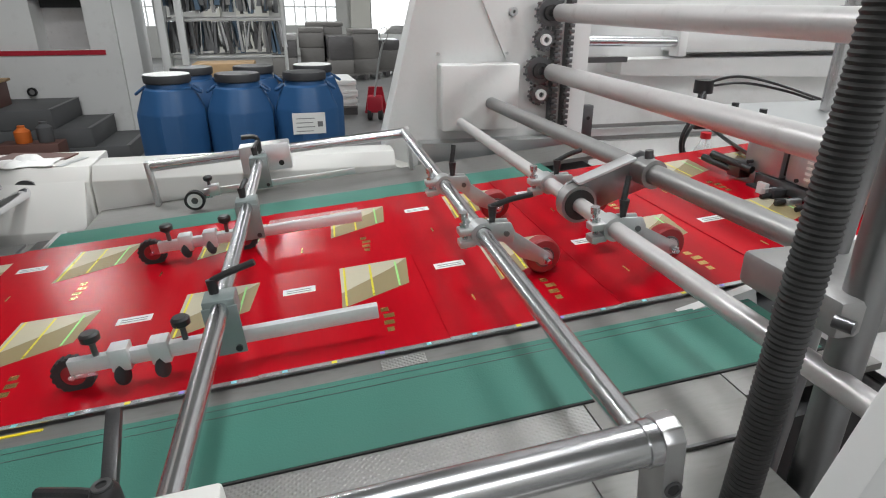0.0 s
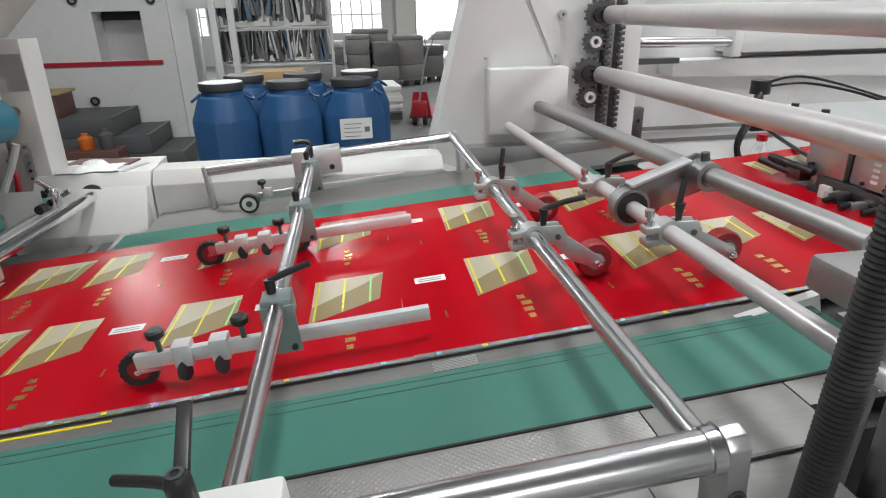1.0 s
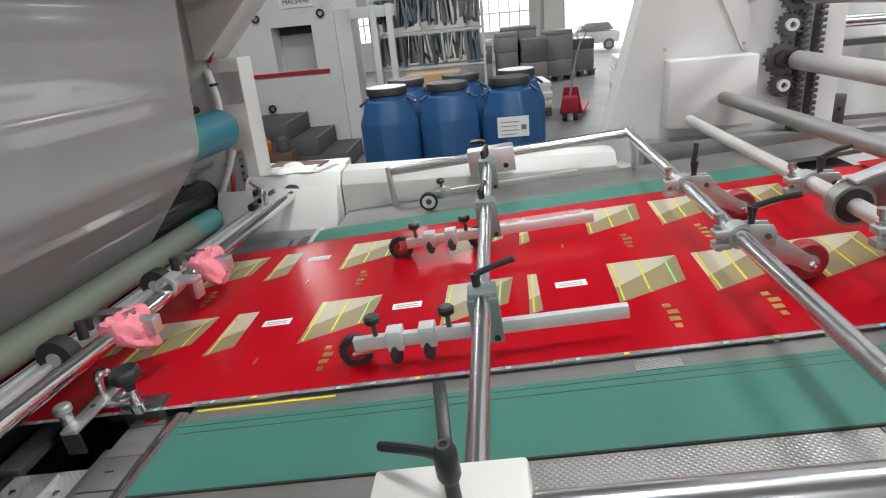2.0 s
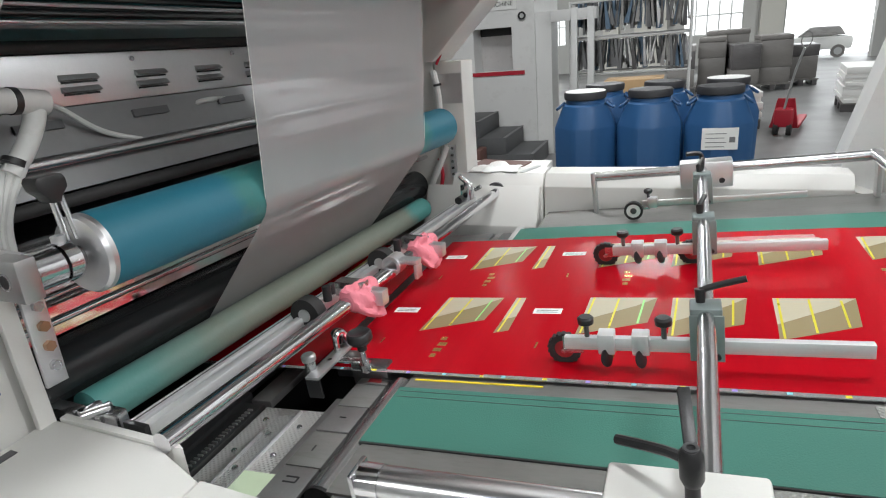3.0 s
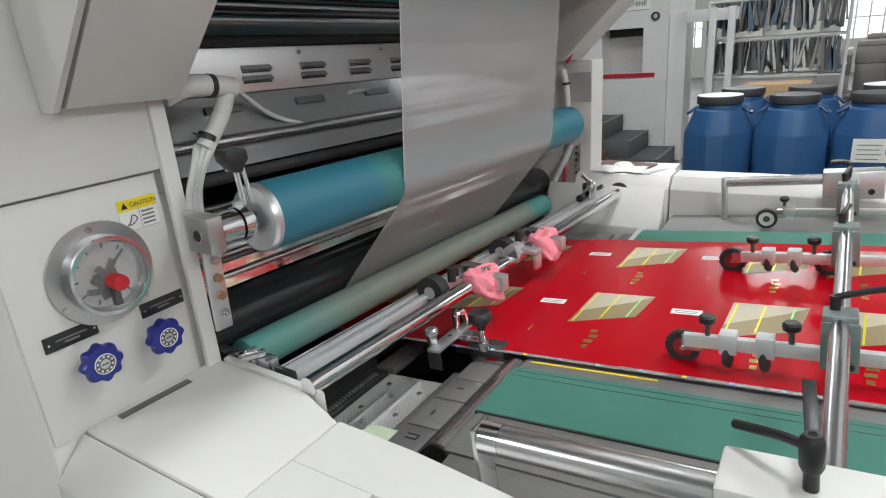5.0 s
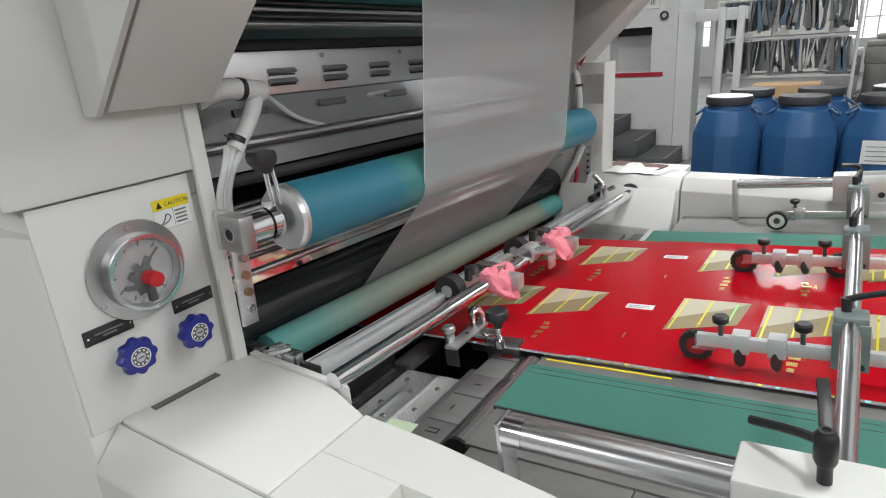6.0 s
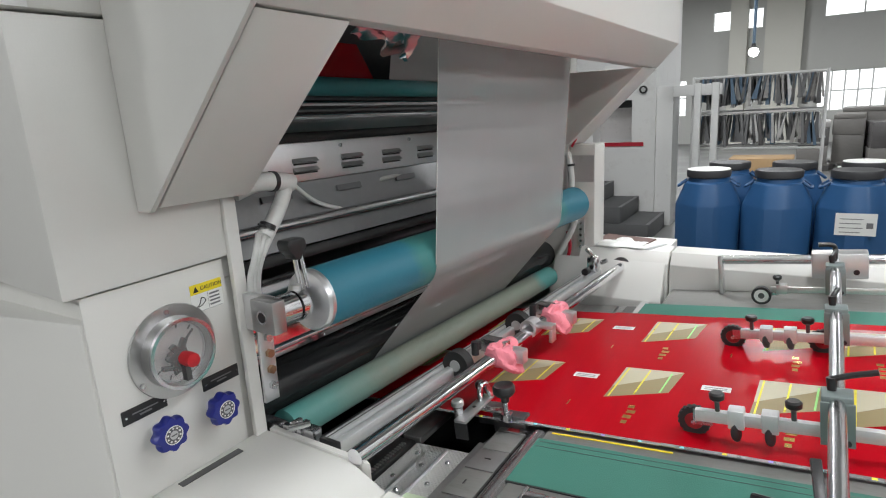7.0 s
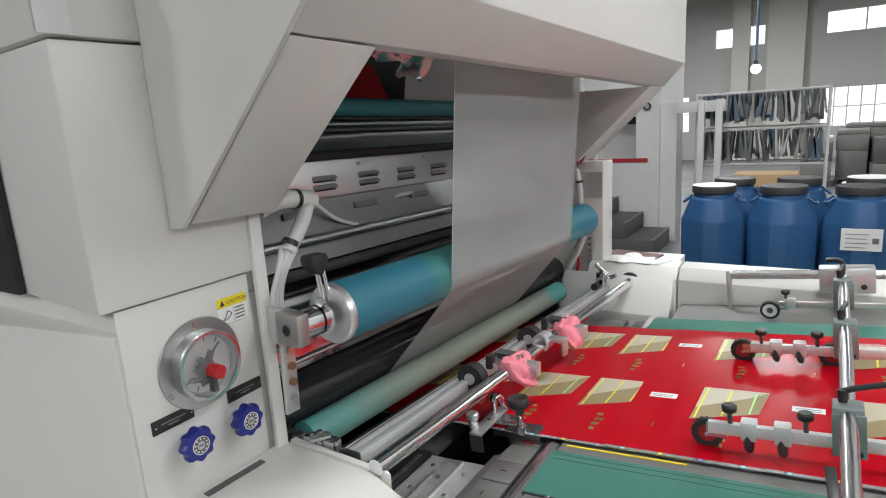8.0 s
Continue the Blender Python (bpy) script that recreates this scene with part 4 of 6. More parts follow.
part("cable", tube(B(), [(-0.80, 1.79, 1.42), (-0.79, 1.785, 1.38), (-0.785, 1.785, 1.33), (-0.79, 1.785, 1.28)], 0.011, 10), CABLE_WHITE, cs2)
part("cable", tube(B(), [(-0.77, 1.785, 1.20), (-0.79, 1.78, 1.15), (-0.82, 1.775, 1.09), (-0.84, 1.775, 1.04)], 0.010, 10), CABLE_WHITE, cs2)
part("strap", rod(B(), (-0.787, 1.785, 1.385), (-0.786, 1.785, 1.378), 0.013, 12), BLACK, cs2)
part("red_tube", tube(B(), [(-0.765, 1.79, 1.58), (-0.755, 1.788, 1.54), (-0.76, 1.788, 1.49), (-0.785, 1.786, 1.44)], 0.004, 8), RED_STRIPE, cs2, "dark red air tube")
part("red_tube", tube(B(), [(-0.80, 1.79, 1.16), (-0.79, 1.785, 1.11), (-0.80, 1.785, 1.06)], 0.006, 8), RED_STRIPE, cs2)
part("bolt_plate", box(B(), -0.765, -0.745, 1.795, 1.7995, 1.10, 1.20), ALU, cs2)
for k in range(5):
    part("bolt", rod(B(), (-0.755, 1.789, 1.11 + 0.02 * k), (-0.755, 1.795, 1.11 + 0.02 * k), 0.005, 6), STEEL, cs2)

# blue tension roller
ra = thing("tension_roller", "blue rubber-covered roller in chrome end clamps", "roller", LAM)
part("rubber_sleeve", rod(B(), (-0.722, 0.566, 1.277), (-0.722, 1.645, 1.277), 0.05, 56), ROLL_RUBBER, ra)
part("end_ring", lathe(B(), [(0.02, -0.012), (0.04, -0.012), (0.047, -0.010), (0.0505, -0.005), (0.0505, 0.002), (0.03, 0.002)], (-0.722, 0.5635, 1.277), (0, 1, 0), 48), ALU, ra)
part("journal", rod(B(), (-0.722, 0.5, 1.277), (-0.722, 0.5515, 1.277), 0.0135, 28), STEEL_DARK, ra)
part("collar", ring(B(), (-0.722, 0.4875, 1.277), (-0.722, 0.520, 1.277), 0.0235, 0.0138, 36), CHROME, ra, "polished clamp collar")
part("collar", ring(B(), (-0.722, 0.5235, 1.277), (-0.722, 0.540, 1.277), 0.025, 0.0138, 36), CHROME, ra, "polished clamp collar")
part("collar_lug", rod(B(), (-0.722, 0.5315, 1.300), (-0.722, 0.5315, 1.309), 0.008, 16), ALU, ra)
part("end_block", box(B(), -0.747, -0.697, 0.463, 0.487, 1.252, 1.302, bevel=0.0025), STEEL_SATIN, ra)
part("end_block_bore", ring(B(), (-0.722, 0.4622, 1.277), (-0.722, 0.4632, 1.277), 0.0105, 0.008, 20), CHROME, ra)
part("end_block_bore", rod(B(), (-0.722, 0.4626, 1.277), (-0.722, 0.4634, 1.277), 0.0079, 20), BLACK, ra)
part("mount_plate", box(B(), -0.806, -0.742, 0.495, 0.508, 1.235, 1.295, bevel=0.002), ALU, ra)
part("handle_stem", rod(B(), (-0.722, 0.542, 1.30), (-0.735, 0.545, 1.36), 0.0042, 12), CHROME, ra)
part("handle_stem", rod(B(), (-0.716, 0.551, 1.30), (-0.729, 0.553, 1.352), 0.0035, 12), CHROME, ra)
part("handle_knob", prism(B(), [(0.524, 1.372), (0.527, 1.378), (0.558, 1.378), (0.561, 1.372), (0.561, 1.362), (0.552, 1.352), (0.549, 1.346), (0.538, 1.346), (0.534, 1.354), (0.526, 1.362)], "x", -0.748, -0.722, 0.002), BLACK, ra, "black handle knob")
part("far_ring", lathe(B(), [(0.02, 0.0), (0.047, 0.0), (0.046, 0.008), (0.028, 0.012), (0.02, 0.012)], (-0.722, 1.6455, 1.277), (0, 1, 0), 40), STEEL_DULL, ra)
part("far_journal", rod(B(), (-0.728, 1.66, 1.277), (-0.76, 1.80, 1.277), 0.012, 20), STEEL_DARK, ra)

# grey-green nip roller
rb = thing("nip_roller", "worn grey-green rubber nip roller", "roller", LAM)
part("sleeve", rod(B(), (-0.83, 0.57, 1.022), (-0.83, 1.70, 1.022), 0.0315, 48), NIP_RUBBER, rb)
part("journal", rod(B(), (-0.83, 0.515, 1.022), (-0.83, 0.5695, 1.022), 0.014, 24), STEEL, rb)
part("journal", rod(B(), (-0.83, 1.7005, 1.022), (-0.83, 1.799, 1.022), 0.014, 24), STEEL, rb)
part("bearing_block", box(B(), -0.856, -0.8, 0.53, 0.552, 0.985, 1.052, bevel=0.004), STEEL, rb)
part("bearing_block", box(B(), -0.75, -0.72, 0.534, 0.556, 0.99, 1.06, bevel=0.004), STEEL, rb)
part("bearing_cap", ring(B(), (-0.775, 0.528, 1.035), (-0.775, 0.55, 1.035), 0.017, 0.007, 24), CHROME, rb)
part("bearing_lever", box(B(), -0.79, -0.745, 0.53, 0.542, 1.045, 1.058, bevel=0.003), CHROME, rb)
part("bearing_arm", box(B(), -0.765, -0.755, 0.525, 0.548, 1.0, 1.07, bevel=0.003), STEEL, rb)
part("bearing_pin", rod(B(), (-0.76, 0.52, 1.062), (-0.735, 0.545, 1.066), 0.006, 14), CHROME, rb)
for k in range(3):
    part("set_screw", rod(B(), (-0.785 + 0.012 * k, 0.527, 1.03 + 0.012 * k), (-0.785 + 0.012 * k, 0.56, 1.03 + 0.012 * k), 0.006, 12), CHROME, rb)

# film web over the blue roller down to the nip
fm = B()
FY0, FY1 = 0.835, 1.43
pts = [(-0.60, 2.3)]
pts += [(-0.722 + 0.0515 * math.cos(a), 1.277 + 0.0515 * math.sin(a)) for a in [radians(v) for v in (12, 0, -12, -24, -36)]]
pts += [(-0.862, 1.033)]
va = [[fm.verts.new((x, y, z)) for x, z in pts] for y in (FY0, FY1)]
for k in range(len(pts) - 1):
    fm.faces.new((va[0][k], va[0][k + 1], va[1][k + 1], va[1][k]))
bmesh.ops.solidify(fm, geom=fm.faces[:], thickness=0.0003)
web = thing("film_web", "hazy translucent laminating film running down to the nip", "film", LAM)
part("film_sheet", fm, FILM, web)
for ya in (FY0 - 0.0014, FY1 + 0.0002):
    part("film_edge", prism(B(), [(-0.60, 2.3), (-0.599, 2.3), (-0.6705, 1.277), (-0.6715, 1.277)], "y", ya, ya + 0.0012), CABLE_WHITE, web, "bright cut film edge")

# cross bars in front of the nip
cr = thing("guide_bar", "twin aluminium guide bars before the nip roller", "guide bar", LAM)
part("flat_bar", box(B(), -0.708, -0.692, 0.545, 1.76, 1.03, 1.05, bevel=0.002), ALU_PROFILE, cr)
part("bar_groove", box(B(), -0.7015, -0.699, 0.546, 1.759, 1.0495, 1.0503), STEEL_DARK, cr)
part("flat_bar", box(B(), -0.685, -0.669, 0.545, 1.76, 1.028, 1.05, bevel=0.002), ALU_PROFILE, cr)
part("end_cap", box(B(), -0.709, -0.668, 0.536, 0.5445, 1.027, 1.053, bevel=0.002), BLACK, cr)
part("round_bar", rod(B(), (-0.608, 0.512, 1.06), (-0.612, 1.80, 1.061), 0.014, 32), CHROME, cr, "polished round bar")
part("round_bar", rod(B(), (-0.635, 0.50, 1.035), (-0.635, 1.7, 1.05), 0.009, 24), STEEL, cr)
part("bar_collar", ring(B(), (-0.612, 1.772, 1.061), (-0.612, 1.778, 1.061), 0.03, 0.0142, 28), STEEL_DARK, cr)
for y in (0.975, 1.245):
    part("clamp", box(B(), -0.655, -0.595, y - 0.016, y + 0.012, 1.058, 1.088, bevel=0.003), STEEL, cr)
    part("clamp_tongue", box(B(), -0.588, -0.555, y - 0.012, y + 0.012, 1.045, 1.075, pose(0, 0, 0, 0, 0, 0), 0.003), ALU, cr)
    part("clamp_screw", rod(B(), (-0.64, y - 0.06, 1.07), (-0.64, y - 0.06, 1.098), 0.008, 14), BLACK, cr)
    part("clamp_screw", rod(B(), (-0.65, y - 0.03, 1.07), (-0.65, y - 0.03, 1.09), 0.006, 14), STEEL_DARK, cr)
    part("pressure_wheel", rod(B(), (-0.665, y - 0.10, 1.055), (-0.665, y - 0.075, 1.055), 0.03, 28), BLACK_RUBBER, cr)
    part("wheel_hub", rod(B(), (-0.665, y - 0.102, 1.055), (-0.665, y - 0.073, 1.055), 0.012, 20), ZINC, cr)


part("clamp", ring(B(), (-0.609, 1.095, 1.0705), (-0.609, 1.13, 1.071), 0.021, 0.0142, 24), ALU, cr, "bright split clamp")
part("clamp_tongue", box(B(), -0.594, -0.552, 1.10, 1.125, 1.075, 1.086, bevel=0.002), ALU, cr)
part("clamp_tongue", box(B(), -0.560, -0.552, 1.10, 1.125, 1.045, 1.0745, bevel=0.002), ALU, cr)


def pink_cloth(y0, y1, seed):
    """A rag wound round the bar and knotted, with an end hanging down."""
    random.seed(seed)
    b, n, rows = B(), 40, 26
    loops = []
    for j in range(rows):
        f = j / (rows - 1)
        lp = []
        for k in range(n):
            a = 2 * math.pi * k / n
            w = math.sin(math.pi * min(1, f * 1.15)) ** 0.6 if f < 0.87 else 0.25 * (1 - f) / 0.13
            r = 0.0155 + 0.007 * w + 0.0035 * math.sin(5 * a + 7 * f + seed) * w + 0.009 * w * noise.noise(Vector((3 * math.cos(a), 3 * math.sin(a), 5 * f + seed))) + 0.005 * w * noise.noise(Vector((6 * math.cos(a), 6 * math.sin(a), 14 * f + seed)))
            out = max(0, math.cos(a - 5.6)) ** 2 * 0.034 * w
            lp.append(b.verts.new((-0.608 + r * math.cos(a) + 0.75 * out, y0 + (y1 - y0) * f + 0.012 * math.sin(a + seed) * w, 1.066 + r * math.sin(a) - 0.8 * out)))
        loops.append(lp)
    for u, v in zip(loops, loops[1:]):
        for k in range(n):
            b.faces.new((u[k], u[(k + 1) % n], v[(k + 1) % n], v[k]))
    b.faces.new(loops[0][::-1])
    b.faces.new(loops[-1])
    return solid("pink_rag", b, PINK, "crumpled pink rag tied round the bar", "rag", LAM, group="pink rags")


tp = thing("adjusting_clamp", "small chrome adjusting clamp at the bar's far end", "clamp", LAM)
part("clamp_body", box(B(), -0.70, -0.665, 1.70, 1.73, 1.05, 1.10, bevel=0.006), CHROME, tp)
part("clamp_arm", rod(B(), (-0.68, 1.715, 1.10), (-0.70, 1.70, 1.125), 0.007, 12), CHROME, tp)
part("clamp_screw", rod(B(), (-0.66, 1.72, 1.08), (-0.64, 1.72, 1.09), 0.007, 12), STEEL, tp)
part("clamp_knob", rod(B(), (-0.69, 1.66, 1.06), (-0.69, 1.685, 1.06), 0.011, 16), BLACK, tp)
pink_cloth(0.925, 1.015, 3)
pink_cloth(1.195, 1.295, 5)

# ---- inclined infeed table ----
tb = thing("infeed_table", "inclined sheet-steel feed table with two green belts", "feed table", TABLE)
part("steel_top", box(B(), -0.44, 0.885, 0.84, 1.42, -0.02, -0.0035), STEEL_DULL, tb)
part("far_plate", box(B(), -0.40, 0.9, 1.60, 1.75, -0.012, -0.002), TABLE_STEEL, tb)
part("near_plate", box(B(), -0.06, 0.40, 0.57, 0.665, -0.012, -0.003), DIMPLE, tb, "dimpled steel strip")
part("near_plate", box(B(), -0.44, -0.062, 0.57, 0.665, -0.012, -0.003), TABLE_STEEL, tb)
part("near_plate", box(B(), 0.402, 0.575, 0.57, 0.665, -0.012, -0.003), TABLE_STEEL, tb)
part("near_plate", box(B(), 0.577, 0.76, 0.622, 0.665, -0.012, -0.003), TABLE_STEEL, tb)
part("near_margin", box(B(), -0.43, -0.202, 0.47, 0.569, -0.016, -0.006), TABLE_STEEL, tb)
part("near_margin", box(B(), -0.2, 0.36, 0.43, 0.569, -0.016, -0.006), TABLE_STEEL, tb)
part("near_margin", box(B(), 0.362, 0.53, 0.43, 0.569, -0.016, -0.007), TABLE_STEEL, tb)
part("plate_seam", box(B(), 0.40, 0.53, 0.568, 0.572, -0.0028, -0.0018), STEEL_DARK, tb)
part("inner_strip", box(B(), -0.44, 0.74, 0.806, 0.839, -0.012, -0.003), TABLE_STEEL, tb)
part("grip_strip", box(B(), 0.19, 0.25, 0.808, 0.832, -0.0028, -0.0018), DIMPLE, tb, "dimpled steel strip")
part("belt", box(B(), -0.445, 0.72, 0.668, 0.804, -0.004, 0.0), BELT, tb, "green conveyor belt")
part("belt", box(B(), -0.445, 0.72, 1.425, 1.595, -0.004, 0.0), BELT, tb, "green conveyor belt")
for v in (0.778, 0.793):
    part("belt_line", box(B(), -0.44, 0.72, v, v + 0.0012, 0.0001, 0.0004), STEEL_DARK, tb)
part("belt_edge", box(B(), -0.445, 0.72, 0.6652, 0.6678, -0.006, -0.0005), SEAM, tb)
part("end_roller", rod(B(), (-0.455, 0.575, -0.022), (-0.455, 0.83, -0.022), 0.0225, 32), STEEL, tb, "polished belt end roller")
part("roller_cap", rod(B(), (-0.455, 0.57, -0.022), (-0.455, 0.5748, -0.022), 0.0222, 32), BLACK, tb)
part("end_roller", rod(B(), (-0.452, 1.42, -0.024), (-0.452, 1.62, -0.024), 0.0225, 32), CHROME, tb)
part("apron", box(B(), -0.195, 0.34, 0.402, 0.428, -0.45, -0.017), PAINT, tb)
# Underframe coloured near-black for the shade below the table top.
part("underframe", box(B(), -0.40, 0.87, 0.6, 1.7, -0.3, -0.03), MACHINE_SHADE, tb)
part("plate_plug", rod(B(), (-0.17, 0.6, -0.003), (-0.17, 0.6, 0.001), 0.014, 20), STEEL_DARK, tb)
part("yellow_ruler", box(B(), -0.43, -0.22, 0.829, 0.833, -0.0028, -0.0018), YELLOW, tb, "thin yellow rule")
part("roller_support", box(B(), -0.50, -0.43, 0.84, 1.6, -0.05, -0.012), STEEL_DARK, tb)

# gap before the nip: guide plates
gp = thing("transfer_plates", "perforated and scratched steel transfer plates before the nip", "guide plate", TABLE)
part("perforated_plate", box(B(), -0.70, -0.57, 0.50, 0.775, -0.045, -0.040), PERFOR, gp)
part("clear_bar", box(B(), -0.654, -0.622, 0.50, 0.75, -0.0395, -0.0345), CLEAR_BAR, gp, "clear plastic bar")
for u, v in ((-0.6555, 0.705), (-0.6205, 0.765)):
    part("bar_edge", box(B(), u - 0.0012, u + 0.0012, 0.50, v, -0.0396, -0.0335), ALU, gp)
for u, v in ((-0.638, 0.62), (-0.638, 0.70), (-0.60, 0.60), (-0.60, 0.66), (-0.60, 0.73), (-0.675, 0.66), (-0.675, 0.74)):
    part("screw", lathe(B(), [(0.005, 0.0), (0.005, 0.002), (0.0035, 0.0035), (0.001, 0.0035)], (u, v, -0.0395 if u < -0.65 or u > -0.62 else -0.0342), n=14), CHROME, gp)
part("support_bar", box(B(), -0.569, -0.546, 0.50, 0.80, -0.05, -0.028, bevel=0.002), STEEL_DULL, gp)
for k, v in enumerate((0.47, 0.548, 0.622, 0.70, 0.765, 0.83)):
    e = (0.548, 0.622, 0.70, 0.765, 0.83, 0.868)[k]
    part("ruled_plate", box(B(), -0.544, -0.486, v + 0.0012, e - 0.0012, -0.0225, -0.0165 + 0.0006 * (k % 2), bevel=0.001), STEEL_DULL if k % 2 else TABLE_STEEL, gp)
part("ruled_bed", box(B(), -0.542, -0.488, 0.472, 0.866, -0.03, -0.0235), SEAM, gp)
for u, v, du, dv in ((-0.515, 0.59, 0.010, 0.0012), (-0.515, 0.60, 0.010, 0.0012), (-0.505, 0.595, 0.0012, 0.006), (-0.515, 0.735, 0.006, 0.0012), (-0.52, 0.66, 0.0012, 0.006)):
    part("rule_mark", box(B(), u - du, u + du, v - dv, v + dv, -0.0158, -0.0152), BLACK, gp)
part("red_mark", box(B(), -0.525, -0.50, 0.835, 0.855, -0.0158, -0.0152), RED_RUBBER, gp, "faded red tape mark")
part("ruled_plate", box(B(), -0.52, -0.48, 0.872, 1.6, -0.022, -0.014), STEEL, gp)
part("satin_panel", box(B(), -0.735, -0.692, 0.778, 0.95, -0.045, -0.03, bevel=0.002), STEEL_DULL, gp, "scuffed dark guide plate")
part("comb_bar", box(B(), -0.745, -0.705, 0.5, 0.774, -0.05, -0.034), STEEL_DARK, gp)
for k in range(20):
    part("comb_tooth", box(B(), -0.722, -0.712, 0.60 + 0.008 * k, 0.603 + 0.008 * k, -0.0339, -0.031), ZINC, gp)
part("slide_plate", box(B(), -0.90, -0.62, 0.96, 1.6, -0.03, -0.012), STEEL_DULL, gp)
part("slide_plate", box(B(), -0.619, -0.525, 0.90, 1.6, -0.03, -0.012), STEEL_DULL, gp)
part("side_plate", box(B(), -0.82, -0.75, 0.5, 0.80, -0.05, -0.03), STEEL_DARK, gp)
part("green_pad", box(B(), -0.60, -0.545, 0.53, 0.602, -0.027, -0.018), mat("pale_green_pad", (0.5, 0.6, 0.42), 0.6), gp, "pale green pad")
part("cross_shaft", rod(B(), (-0.60, 0.775, -0.075), (-0.575, 0.93, -0.075), 0.012, 20), STEEL_DULL, gp)
# Solid near-black block painted as the shade in the gap below the plates.
part("pit_shade", box(B(), -0.9, -0.45, 0.5, 1.7, -0.4, -0.12), MACHINE_SHADE, gp)

sg = thing("side_guide", "steel side guide with black clamping knob", "side guide", TABLE)
part("guide_block", box(B(), -0.56, -0.49, 0.846, 0.872, -0.03, 0.010, bevel=0.003), STEEL_DARK, sg)
part("guide_bar", box(B(), -0.611, -0.584, 0.785, 0.905, 0.013, 0.019, bevel=0.0015), ZINC, sg)
part("guide_bar", box(B(), -0.611, -0.584, 0.785, 0.789, -0.02, 0.0128), BLACK, sg)
part("guide_foot", box(B(), -0.608, -0.55, 0.868, 0.892, -0.03, 0.0125, bevel=0.003), STEEL_DARK, sg)
part("pivot_stem", rod(B(), (-0.615, 0.812, 0.0), (-0.615, 0.812, 0.034), 0.0095, 18), STEEL, sg)
part("pivot_head", lathe(B(), [(0.010, 0.0345), (0.0125, 0.036), (0.0125, 0.044), (0.010, 0.047), (0.002, 0.047)], (-0.615, 0.812, 0), n=20), ZINC, sg)
part("bar_hole", rod(B(), (-0.598, 0.845, 0.0188), (-0.598, 0.845, 0.0194), 0.004, 14), BLACK, sg)
part("latch", tube(B(), [(-0.598, 0.872, 0.018), (-0.598, 0.876, 0.045), (-0.592, 0.888, 0.05), (-0.588, 0.898, 0.02)], 0.0065, 10), CHROME, sg, "bent chrome latch")
part("small_knob", lathe(B(), [(0.006, 0.012), (0.006, 0.03), (0.0115, 0.033), (0.0115, 0.043), (0.008, 0.047), (0.002, 0.047)], (-0.612, 0.902, 0), n=20), BLACK, sg, "small black knob")
part("knob", lathe(B(), [(0.008, 0.042), (0.009, 0.052), (0.017, 0.056), (0.0215, 0.062), (0.0215, 0.072), (0.019, 0.076), (0.012, 0.072), (0.002, 0.071)], (-0.525, 0.842, 0), n=28), BLACK, sg, "black clamping knob")
part("knob_stem", rod(B(), (-0.525, 0.842, 0.0), (-0.525, 0.842, 0.045), 0.0062, 16), CHROME, sg)
part("knob_collar", ring(B(), (-0.525, 0.842, 0.004), (-0.525, 0.842, 0.018), 0.011, 0.0064, 20), STEEL, sg)
part("link", box(B(), -0.585, -0.53, 0.846, 0.862, 0.0105, 0.0165, bevel=0.002), STEEL, sg)

# ---- rails and cross rods over the table ----
nr = thing("near_rail", "polished steel rail tube on flat end brackets", "rail", TABLE)
part("tube", rod(B(), (-0.318, 0.492, 0.098), (0.378, 0.492, 0.098), 0.0175, 36), STEEL, nr)
part("end_bracket", prism(B(), [(0.474, -0.013), (0.474, 0.108), (0.481, 0.117), (0.492, 0.1195), (0.503, 0.117), (0.51, 0.108), (0.51, -0.013)], "x", 0.377, 0.395, 0.0012), STEEL_SATIN, nr, "flat steel end bracket")
part("end_collar", ring(B(), (0.366, 0.492, 0.098), (0.3768, 0.492, 0.098), 0.0192, 0.0176, 32), STEEL, nr)
part("bolt", ring(B(), (0.386, 0.4725, 0.062), (0.386, 0.4738, 0.062), 0.0078, 0.0055, 20), STEEL_DARK, nr)
part("bolt", rod(B(), (0.386, 0.4728, 0.062), (0.386, 0.4738, 0.062), 0.0054, 6), BLACK, nr)
part("end_bracket", box(B(), -0.325, -0.319, 0.474, 0.508, -0.006, 0.116, bevel=0.002), STEEL, nr)
part("end_collar", ring(B(), (-0.319, 0.492, 0.098), (-0.295, 0.492, 0.098), 0.0185, 0.0176, 32), CHROME, nr)

fr = thing("far_rail", "polished steel rail tube beyond the sheets on a bent bracket", "rail", TABLE)
part("tube", rod(B(), (-0.252, 1.725, 0.098), (0.392, 1.725, 0.098), 0.013, 32), STEEL, fr)
part("end_bracket", box(B(), -0.264, -0.252, 1.712, 1.738, -0.002, 0.112, pose(0, 0, 0, 0, 0, 0), 0.002), ZINC, fr)
part("end_bracket", box(B(), 0.392, 0.402, 1.712, 1.738, -0.002, 0.112, bevel=0.002), ZINC, fr)

cr0 = thing("cross_rod", "polished cross rod carrying the wheel bars", "cross rod", TABLE)
part("rod", rod(B(), (0.0, 0.50, 0.1), (0.017, 1.735, 0.1), 0.0112, 32), STEEL, cr0)
nb = part("near_block", box(B(), -0.083, 0.046, 0.468, 0.533, 0.068, 0.121, bevel=0.004), PAINT, cr0, "white painted slide block")
part("lever_hub", rod(B(), (-0.013, 0.494, 0.121), (-0.013, 0.494, 0.15), 0.006, 16), BLACK, nb)
part("lever_cap", lathe(B(), [(0.007, 0.138), (0.0095, 0.144), (0.0095, 0.166), (0.007, 0.171), (0.002, 0.171)], (-0.013, 0.494, 0), n=20), BLACK, nb)
